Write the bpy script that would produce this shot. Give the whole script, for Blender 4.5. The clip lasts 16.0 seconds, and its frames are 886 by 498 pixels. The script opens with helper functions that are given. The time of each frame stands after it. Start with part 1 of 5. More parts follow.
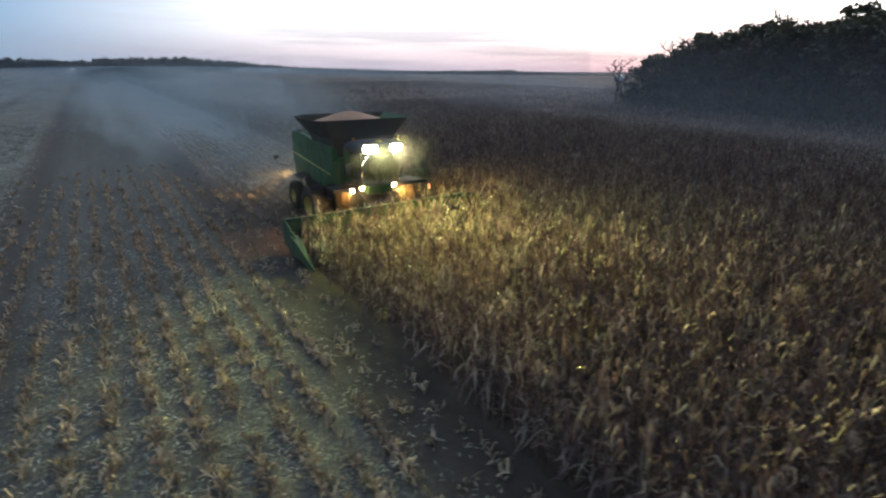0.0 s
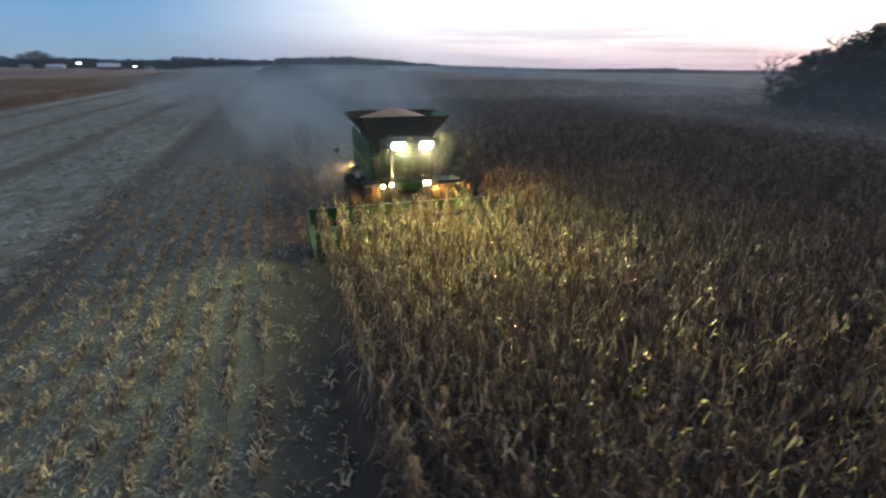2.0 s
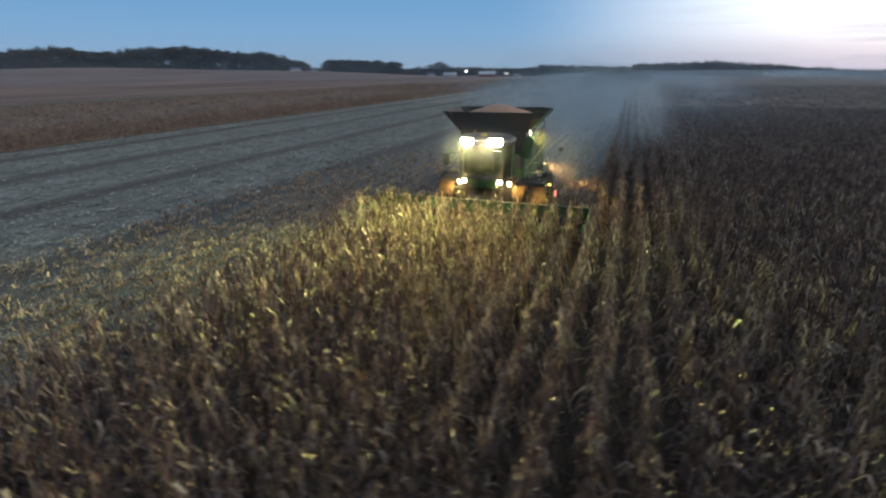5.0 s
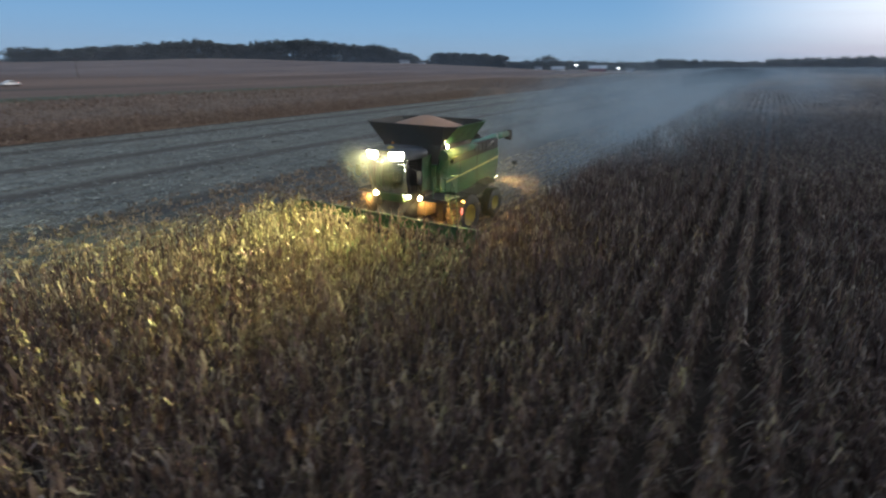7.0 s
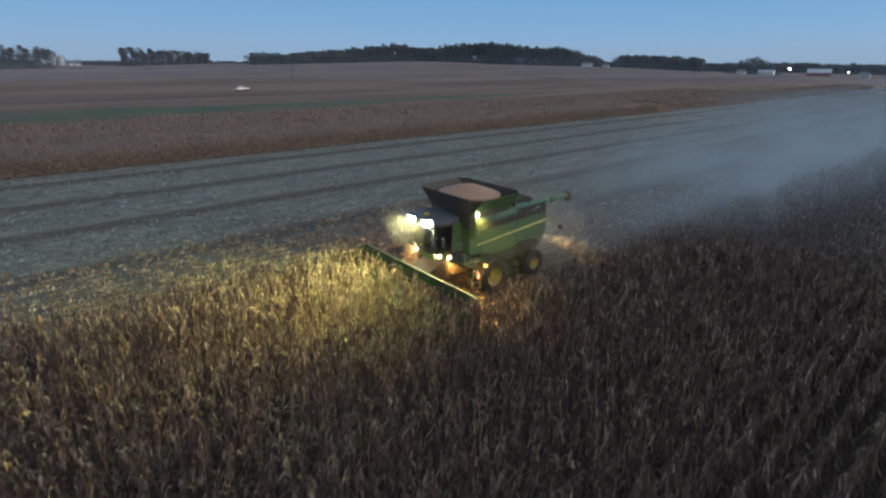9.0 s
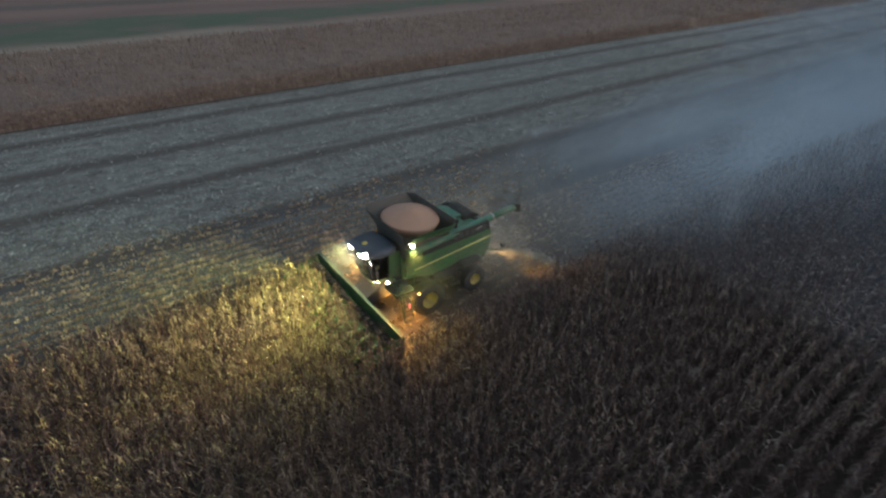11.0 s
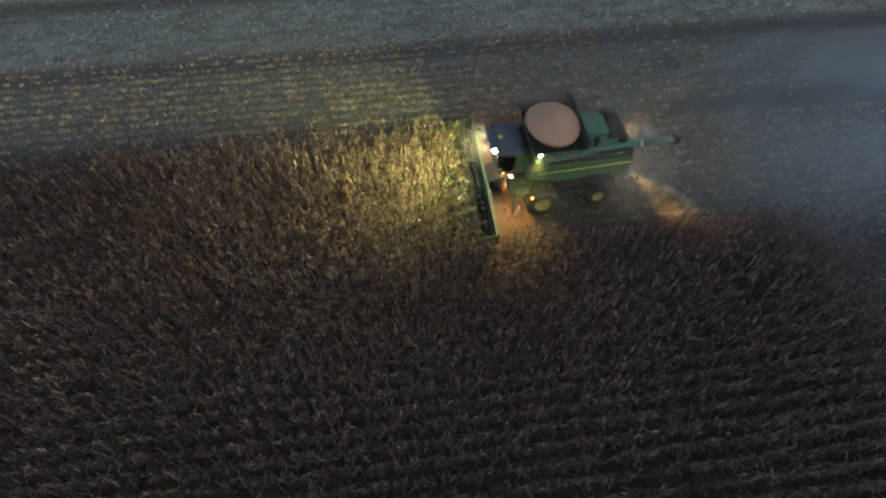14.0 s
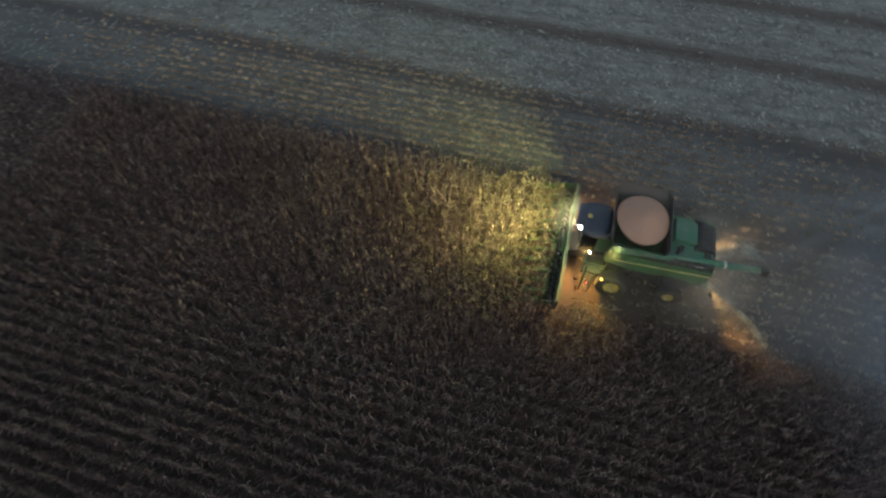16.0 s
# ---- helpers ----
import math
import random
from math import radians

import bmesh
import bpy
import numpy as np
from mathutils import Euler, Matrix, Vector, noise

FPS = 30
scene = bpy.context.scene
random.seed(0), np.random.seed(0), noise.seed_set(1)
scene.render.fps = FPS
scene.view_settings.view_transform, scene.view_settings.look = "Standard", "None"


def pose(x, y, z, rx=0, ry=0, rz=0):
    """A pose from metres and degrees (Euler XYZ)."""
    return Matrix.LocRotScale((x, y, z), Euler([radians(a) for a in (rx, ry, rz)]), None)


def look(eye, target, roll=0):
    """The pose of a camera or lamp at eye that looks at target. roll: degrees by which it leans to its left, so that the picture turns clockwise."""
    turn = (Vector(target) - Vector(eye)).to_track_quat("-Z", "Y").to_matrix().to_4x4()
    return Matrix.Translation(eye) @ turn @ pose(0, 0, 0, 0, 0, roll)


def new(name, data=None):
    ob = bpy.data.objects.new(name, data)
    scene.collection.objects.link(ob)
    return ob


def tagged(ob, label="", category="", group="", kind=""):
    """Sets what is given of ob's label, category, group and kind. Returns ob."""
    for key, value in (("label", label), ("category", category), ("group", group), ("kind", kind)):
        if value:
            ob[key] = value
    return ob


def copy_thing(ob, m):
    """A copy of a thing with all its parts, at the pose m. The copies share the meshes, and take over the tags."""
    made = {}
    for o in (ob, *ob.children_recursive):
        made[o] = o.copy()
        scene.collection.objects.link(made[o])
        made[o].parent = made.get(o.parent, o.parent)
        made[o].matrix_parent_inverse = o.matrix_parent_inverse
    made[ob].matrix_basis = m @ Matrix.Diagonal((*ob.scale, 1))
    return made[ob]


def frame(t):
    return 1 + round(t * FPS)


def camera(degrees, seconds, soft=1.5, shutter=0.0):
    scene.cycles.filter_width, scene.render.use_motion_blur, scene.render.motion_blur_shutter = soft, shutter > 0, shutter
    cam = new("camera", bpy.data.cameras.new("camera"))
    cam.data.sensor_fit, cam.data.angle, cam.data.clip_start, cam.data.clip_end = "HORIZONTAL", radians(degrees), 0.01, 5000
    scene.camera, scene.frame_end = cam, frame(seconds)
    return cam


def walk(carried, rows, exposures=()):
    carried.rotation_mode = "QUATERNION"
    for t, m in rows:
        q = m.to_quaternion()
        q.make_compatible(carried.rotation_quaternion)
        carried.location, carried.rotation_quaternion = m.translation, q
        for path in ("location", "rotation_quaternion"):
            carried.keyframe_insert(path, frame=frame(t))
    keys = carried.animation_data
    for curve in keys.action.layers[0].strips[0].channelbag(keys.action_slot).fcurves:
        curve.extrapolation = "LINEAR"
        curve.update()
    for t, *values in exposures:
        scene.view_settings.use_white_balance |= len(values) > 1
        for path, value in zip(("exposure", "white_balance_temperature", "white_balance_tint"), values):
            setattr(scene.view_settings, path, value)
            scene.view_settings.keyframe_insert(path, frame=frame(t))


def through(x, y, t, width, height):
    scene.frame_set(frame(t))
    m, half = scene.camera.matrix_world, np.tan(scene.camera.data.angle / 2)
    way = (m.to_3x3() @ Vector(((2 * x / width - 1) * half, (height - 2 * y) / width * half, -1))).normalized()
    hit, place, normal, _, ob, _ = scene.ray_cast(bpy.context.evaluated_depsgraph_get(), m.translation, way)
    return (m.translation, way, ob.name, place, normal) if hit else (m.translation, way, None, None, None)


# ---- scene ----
cam = camera(81.7, 16.0, soft=2.1, shutter=0.8)
EXPOSURES = [(0.0, 0.50), (3.5, 0.50), (6.0, 0.53), (9.0, 0.55), (12.0, 0.48), (16.0, 0.40)]
POWER = 7000
PATH = [
    (0, (-10.211, -19.727, 7.11), (-9.165, -18.158, 6.443), 0.4),
    (0.5, (-9.311, -20.309, 7.181), (-8.286, -18.728, 6.512), 0.3),
    (1, (-8.107, -20.59, 7.137), (-7.176, -18.951, 6.468), 0.3),
    (1.5, (-6.915, -21.133, 7.16), (-6.121, -19.424, 6.487), 0.3),
    (2, (-5.564, -21.482, 7.124), (-4.99, -19.69, 6.448), 0.3),
    (2.5, (-4.153, -22.602, 7.271), (-3.724, -20.77, 6.592), 0.1),
    (3, (-2.51, -23.094, 7.319), (-2.251, -21.233, 6.634), -0.0),
    (3.5, (-0.775, -22.847, 7.223), (-0.72, -20.968, 6.538), 0.1),
    (5.8, (8.54, -19.333, 6.438), (7.739, -17.623, 5.777), 0.1),
    (6, (9.078, -18.988, 6.716), (8.272, -17.29, 6.033), 0.2),
    (6.5, (11.085, -17.68, 6.899), (10.222, -16.009, 6.219), 0.2),
    (7, (13.019, -16.5, 7.311), (12.044, -14.89, 6.634), 0.2),
    (7.5, (14.961, -15.715, 7.97), (13.811, -14.225, 7.291), 0.2),
    (8, (16.952, -15.348, 8.684), (15.617, -14.022, 8.006), 0.3),
    (8.5, (18.498, -14.694, 9.663), (17.086, -13.451, 8.983), 0.4),
    (9, (19.148, -13.965, 10.971), (17.696, -12.77, 10.29), 0.3),
    (9.2, (19.187, -13.554, 11.521), (17.725, -12.37, 10.842), 0.1),
    (11.3, (20.766, -8.683, 18.338), (19.434, -7.709, 17.208), 0.1),
    (11.5, (20.792, -8.266, 18.773), (19.487, -7.316, 17.591), -0.1),
    (12, (20.68, -7.54, 20.104), (19.397, -6.75, 18.789), -0.2),
    (12.5, (20.478, -7.4, 21.169), (19.178, -6.906, 19.732), -0.0),
    (13, (20.431, -6.841, 22.178), (19.194, -6.567, 20.631), -0.0),
    (13.5, (20.495, -5.775, 23.085), (19.369, -5.602, 21.441), -0.0),
    (14, (20.199, -4.821, 23.93), (19.093, -4.69, 22.269), -0.1),
    (14.5, (19.994, -4.1, 24.864), (18.886, -4.015, 23.201), -0.2),
    (15, (19.693, -3.625, 26.101), (18.606, -3.705, 24.424), -0.0),
    (15.5, (19.609, -3.061, 27.083), (18.544, -3.269, 25.403), -0.1),
    (16, (19.625, -2.555, 28.229), (18.583, -2.858, 26.549), -0.1),
]
walk(cam, [(t, look(eye, target, roll)) for t, eye, target, roll in PATH], EXPOSURES)

# ------------------------------------------------------------ light of the sky after sunset
SUN_AZ = radians(62)          # clockwise from +y
SUN_DIR = Vector((math.sin(SUN_AZ), math.cos(SUN_AZ), 0))


def nodes_of(tree):
    tree.nodes.clear()
    return tree.nodes, tree.links


def build_world():
    w = bpy.data.worlds.new("dusk")
    scene.world = w
    w.use_nodes = True
    n, l = nodes_of(w.node_tree)
    out = n.new("ShaderNodeOutputWorld")
    bg = n.new("ShaderNodeBackground")
    l.new(bg.outputs[0], out.inputs[0])
    co = n.new("ShaderNodeTexCoord")
    sep = n.new("ShaderNodeSeparateXYZ")
    l.new(co.outputs["Generated"], sep.inputs[0])

    def math_(op, a, b=None, clamp=False):
        m = n.new("ShaderNodeMath")
        m.operation, m.use_clamp = op, clamp
        for i, v in enumerate((a, b)):
            if v is None:
                continue
            if isinstance(v, (int, float)):
                m.inputs[i].default_value = v
            else:
                l.new(v, m.inputs[i])
        return m.outputs[0]

    def ramp(fac, stops):
        r = n.new("ShaderNodeValToRGB")
        r.color_ramp.interpolation = "B_SPLINE"
        e = r.color_ramp.elements
        while len(e) < len(stops):
            e.new(0.5)
        for k, (p, c) in zip(e, stops):
            k.position, k.color = p, (*c, 1)
        l.new(fac, r.inputs[0])
        return r.outputs[0]

    up = math_("MAXIMUM", sep.outputs[2], 0.0)
    # the dusk's blue side and its glowing side
    blue = ramp(up, [(0.0, (0.235, 0.345, 0.465)), (0.05, (0.155, 0.305, 0.495)), (0.13, (0.092, 0.24, 0.465)), (0.4, (0.20, 0.285, 0.40)), (1.0, (0.255, 0.305, 0.375))])
    glow = ramp(up, [(0.0, (0.42, 0.38, 0.46)), (0.035, (0.66, 0.57, 0.60)), (0.07, (0.95, 0.91, 0.90)), (0.14, (1.0, 1.0, 1.0)), (0.2, (1.0, 1.0, 1.0)), (0.4, (0.46, 0.51, 0.58)), (1.0, (0.255, 0.305, 0.375))])
    lift = n.new("ShaderNodeVectorMath")
    lift.operation = "SCALE"
    lift.inputs[3].default_value = 1.42
    l.new(glow, lift.inputs[0])
    glow = lift.outputs[0]
    flat = math_("SQRT", math_("ADD", math_("MULTIPLY", sep.outputs[0], sep.outputs[0]), math_("MULTIPLY", sep.outputs[1], sep.outputs[1])))
    dot = math_("ADD", math_("MULTIPLY", sep.outputs[0], SUN_DIR.x), math_("MULTIPLY", sep.outputs[1], SUN_DIR.y))
    az = math_("DIVIDE", dot, math_("MAXIMUM", flat, 0.01))
    side = n.new("ShaderNodeMapRange")
    side.interpolation_type = "SMOOTHERSTEP"
    side.inputs[1].default_value, side.inputs[2].default_value = 0.2, 1.0
    l.new(az, side.inputs[0])
    mix = n.new("ShaderNodeMix")
    mix.data_type = "RGBA"
    l.new(side.outputs[0], mix.inputs[0])
    l.new(blue, mix.inputs[6])
    l.new(glow, mix.inputs[7])
    # thin streaks of cloud, drawn out along the horizon
    stretch = n.new("ShaderNodeMapping")
    stretch.inputs["Scale"].default_value = (1.3, 1.3, 26.0)
    l.new(co.outputs["Generated"], stretch.inputs[0])
    cloud = n.new("ShaderNodeTexNoise")
    cloud.inputs["Scale"].default_value, cloud.inputs["Detail"].default_value = 2.2, 5.0
    l.new(stretch.outputs[0], cloud.inputs["Vector"])
    band = math_("MULTIPLY", math_("SUBTRACT", cloud.outputs[0], 0.45, True), 6.0, True)
    low = n.new("ShaderNodeMapRange")
    low.inputs[1].default_value, low.inputs[2].default_value, low.inputs[3].default_value, low.inputs[4].default_value = 0.0, 0.22, 1.0, 0.1
    l.new(up, low.inputs[0])
    amount = math_("MULTIPLY", math_("MULTIPLY", band, low.outputs[0]), math_("MULTIPLY", side.outputs[0], 0.85))
    streak = n.new("ShaderNodeMix")
    streak.data_type = "RGBA"
    streak.inputs[7].default_value = (0.42, 0.42, 0.52, 1)
    l.new(amount, streak.inputs[0])
    l.new(mix.outputs[2], streak.inputs[6])
    sky = n.new("ShaderNodeTexSky")
    sky.sky_type, sky.sun_disc = "NISHITA", False
    sky.sun_elevation, sky.sun_rotation = radians(0.5), SUN_AZ
    sky.air_density, sky.dust_density, sky.ozone_density = 1.0, 0.6, 3.0
    dim = n.new("ShaderNodeVectorMath")
    dim.operation = "SCALE"
    dim.inputs[3].default_value = 0.06
    l.new(sky.outputs[0], dim.inputs[0])
    add = n.new("ShaderNodeVectorMath")
    l.new(streak.outputs[2], add.inputs[0])
    l.new(dim.outputs[0], add.inputs[1])
    l.new(add.outputs[0], bg.inputs[0])
    bg.inputs[1].default_value = SKY


SKY = 0.9
build_world()
scene.cycles.transparent_max_bounces = 96
sun = new("sun", bpy.data.lights.new("sun", "SUN"))
sun.data.energy, sun.data.angle, sun.data.color = 0.5, radians(35), (1.0, 0.88, 0.82)
sun.matrix_world = look(SUN_DIR * 50 + Vector((0, 0, 11)), (0, 0, 0))


# ------------------------------------------------------------ materials
def shader(name, rough=0.8, metal=0.0):
    m = bpy.data.materials.new(name)
    m.use_nodes = True
    n, l = m.node_tree.nodes, m.node_tree.links
    b = n["Principled BSDF"]
    b.inputs["Roughness"].default_value, b.inputs["Metallic"].default_value = rough, metal
    return m, n, l, b


def noise_(n, l, scale, detail=4.0, vec=None, rough=0.6):
    t = n.new("ShaderNodeTexNoise")
    t.inputs["Scale"].default_value, t.inputs["Detail"].default_value, t.inputs["Roughness"].default_value = scale, detail, rough
    if vec is not None:
        l.new(vec, t.inputs["Vector"])
    return t.outputs["Fac"]


def span(n, l, value, a, b, c=0.0, d=1.0):
    r = n.new("ShaderNodeMapRange")
    for i, v in enumerate((a, b, c, d)):
        r.inputs[i + 1].default_value = v
    l.new(value, r.inputs[0])
    return r.outputs[0]


def blend(n, l, fac, a, b):
    m = n.new("ShaderNodeMix")
    m.data_type = "RGBA"
    if isinstance(fac, (int, float)):
        m.inputs[0].default_value = fac
    else:
        l.new(fac, m.inputs[0])
    for i, v in ((6, a), (7, b)):
        if isinstance(v, tuple):
            m.inputs[i].default_value = (*v, 1)
        else:
            l.new(v, m.inputs[i])
    return m.outputs[2]


def coords(n, kind="Object"):
    return n.new("ShaderNodeTexCoord").outputs[kind]


def bump(n, l, b, height, strength=0.3, dist=0.02):
    k = n.new("ShaderNodeBump")
    k.inputs["Strength"].default_value, k.inputs["Distance"].default_value = strength, dist
    l.new(height, k.inputs["Height"])
    l.new(k.outputs[0], b.inputs["Normal"])


def painted(name, colour, rough=0.35, metal=0.0, dust=0.35, grit=(0.22, 0.19, 0.15)):
    """A machine's surface with field dust on it."""
    m, n, l, b = shader(name, rough, metal)
    co = coords(n)
    big, fine = noise_(n, l, 1.3, 5, co), noise_(n, l, 24.0, 4, co)
    c = blend(n, l, span(n, l, fine, 0.35, 0.7, 0.0, 0.35), colour, tuple(v * 0.65 for v in colour))
    c = blend(n, l, span(n, l, big, 0.42, 0.72, 0.0, dust), c, grit)
    l.new(c, b.inputs["Base Color"])
    l.new(span(n, l, big, 0.4, 0.7, rough, min(1.0, rough + 0.35)), b.inputs["Roughness"])
    bump(n, l, b, fine, 0.15, 0.004)
    return m


def leafy(name, stops, through=0.3, scale=3.0):
    """Dry or green leaves: each leaf takes a colour of its own."""
    m, n, l, b = shader(name, 0.55)
    geo = n.new("ShaderNodeNewGeometry")
    r = n.new("ShaderNodeValToRGB")
    e = r.color_ramp.elements
    while len(e) < len(stops):
        e.new(0.5)
    for k, (p, c) in zip(e, stops):
        k.position, k.color = p, (*c, 1)
    l.new(geo.outputs["Random Per Island"], r.inputs[0])
    co = coords(n)
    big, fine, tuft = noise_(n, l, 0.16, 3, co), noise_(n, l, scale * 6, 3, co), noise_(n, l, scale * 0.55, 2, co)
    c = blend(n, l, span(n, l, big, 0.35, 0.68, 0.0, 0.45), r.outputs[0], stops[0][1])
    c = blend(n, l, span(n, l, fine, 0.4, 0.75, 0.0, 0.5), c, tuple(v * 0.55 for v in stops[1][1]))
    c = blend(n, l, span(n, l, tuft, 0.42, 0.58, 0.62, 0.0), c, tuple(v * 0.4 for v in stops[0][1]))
    l.new(c, b.inputs["Base Color"])
    t = n.new("ShaderNodeBsdfTranslucent")
    l.new(c, t.inputs[0])
    mix = n.new("ShaderNodeMixShader")
    mix.inputs[0].default_value = through
    l.new(b.outputs[0], mix.inputs[1])
    l.new(t.outputs[0], mix.inputs[2])
    l.new(mix.outputs[0], n["Material Output"].inputs[0])
    return m


def glowing(name, colour, strength):
    m, n, l, b = shader(name, 0.3)
    b.inputs["Base Color"].default_value = (0.8, 0.8, 0.8, 1)
    b.inputs["Emission Color"].default_value = (*colour, 1)
    b.inputs["Emission Strength"].default_value = strength
    return m


CORN = [(0.0, (0.088, 0.052, 0.045)), (0.35, (0.180, 0.113, 0.093)), (0.62, (0.285, 0.200, 0.158)), (0.86, (0.49, 0.405, 0.33)), (1.0, (0.29, 0.255, 0.15))]
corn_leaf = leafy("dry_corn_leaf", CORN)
husk = leafy("chopped_husk", [(0.0, (0.12, 0.11, 0.09)), (0.25, (0.25, 0.25, 0.21)), (0.6, (0.46, 0.465, 0.375)), (1.0, (0.67, 0.68, 0.585))], 0.2)
stub_mat = leafy("cut_stalk", [(0.0, (0.28, 0.19, 0.125)), (0.35, (0.50, 0.37, 0.25)), (0.75, (0.70, 0.57, 0.41)), (1.0, (0.56, 0.47, 0.31))], 0.15)
tree_leaf = leafy("autumn_leaf", [(0.0, (0.065, 0.070, 0.042)), (0.4, (0.095, 0.10, 0.055)), (0.8, (0.12, 0.11, 0.06)), (1.0, (0.15, 0.11, 0.06))], 0.4, 0.4)
rust_leaf = leafy("rusty_leaf", [(0.0, (0.060, 0.036, 0.022)), (0.5, (0.10, 0.055, 0.03)), (1.0, (0.085, 0.075, 0.03))], 0.25, 0.4)
# far woods' leaves paler and greyer, their haze put into the colour
wood_leaf = leafy("hazed_wood_leaf", [(0.0, (0.10, 0.11, 0.095)), (0.5, (0.135, 0.14, 0.115)), (1.0, (0.16, 0.14, 0.11))], 0.5, 0.1)
bark = painted("bark", (0.085, 0.07, 0.055), 0.9, 0, 0.3, (0.05, 0.05, 0.035))
green = painted("green_paint", (0.026, 0.105, 0.030), 0.38, 0, 0.6, (0.12, 0.115, 0.075))
green_plastic = painted("green_plastic", (0.020, 0.078, 0.034), 0.5, 0, 0.6, (0.10, 0.095, 0.065))
yellow = painted("yellow_paint", (0.55, 0.40, 0.06), 0.5, 0, 0.7)
stripe_mat = painted("stripe_paint", (0.66, 0.60, 0.20), 0.5, 0, 0.4)
black = painted("black_steel", (0.018, 0.018, 0.019), 0.55, 0.2, 0.4, (0.10, 0.085, 0.07))
flap_mat = painted("tank_flap_sheet", (0.080, 0.068, 0.055), 0.7, 0.0, 0.5, (0.10, 0.085, 0.07))
dark_grey = painted("dark_grey_cover", (0.045, 0.047, 0.05), 0.6, 0, 0.4, (0.12, 0.11, 0.095))
rubber = painted("tyre_rubber", (0.022, 0.021, 0.020), 0.85, 0, 0.6, (0.11, 0.085, 0.06))
steel = painted("worn_steel", (0.42, 0.41, 0.38), 0.38, 0.8, 0.4)
roof_mat = painted("cab_roof_plastic", (0.042, 0.052, 0.064), 0.5, 0, 0.3, (0.15, 0.14, 0.125))
teal = painted("engine_cover", (0.03, 0.13, 0.07), 0.45, 0, 0.45)
lamp_box = painted("lamp_housing", (0.02, 0.02, 0.02), 0.4, 0, 0.2)
WORK = (0.89, 0.95, 0.26)
WARM = (1.0, 0.50, 0.13)
lens_white = glowing("work_lamp_lens", (1.0, 0.95, 0.66), 90)
lens_warm = glowing("low_lamp_lens", (1.0, 0.86, 0.46), 50)
lens_amber = glowing("amber_lens", (1.0, 0.42, 0.05), 7)
lens_red = glowing("red_lens", (1.0, 0.06, 0.03), 1.2)
window_lit = glowing("lit_window", (1.0, 0.95, 0.85), 5)


def grain_material():
    m, n, l, b = shader("shelled_corn", 0.7)
    co = coords(n)
    v = n.new("ShaderNodeTexVoronoi")
    v.inputs["Scale"].default_value = 70
    l.new(co, v.inputs["Vector"])
    big = noise_(n, l, 2.2, 4, co)
    c = blend(n, l, v.outputs["Color"], (0.33, 0.175, 0.10), (0.47, 0.265, 0.16))
    c = blend(n, l, span(n, l, big, 0.35, 0.7, 0, 0.5), c, (0.31, 0.19, 0.135))
    l.new(c, b.inputs["Base Color"])
    bump(n, l, b, v.outputs["Distance"], 0.5, 0.01)
    return m


grain_mat = grain_material()


def glass_material():
    m, n, l, b = shader("cab_glass", 0.03)
    b.inputs["Base Color"].default_value = (0.55, 0.62, 0.6, 1)
    b.inputs["Transmission Weight"].default_value = 1.0
    b.inputs["IOR"].default_value = 1.45
    return m


glass = glass_material()


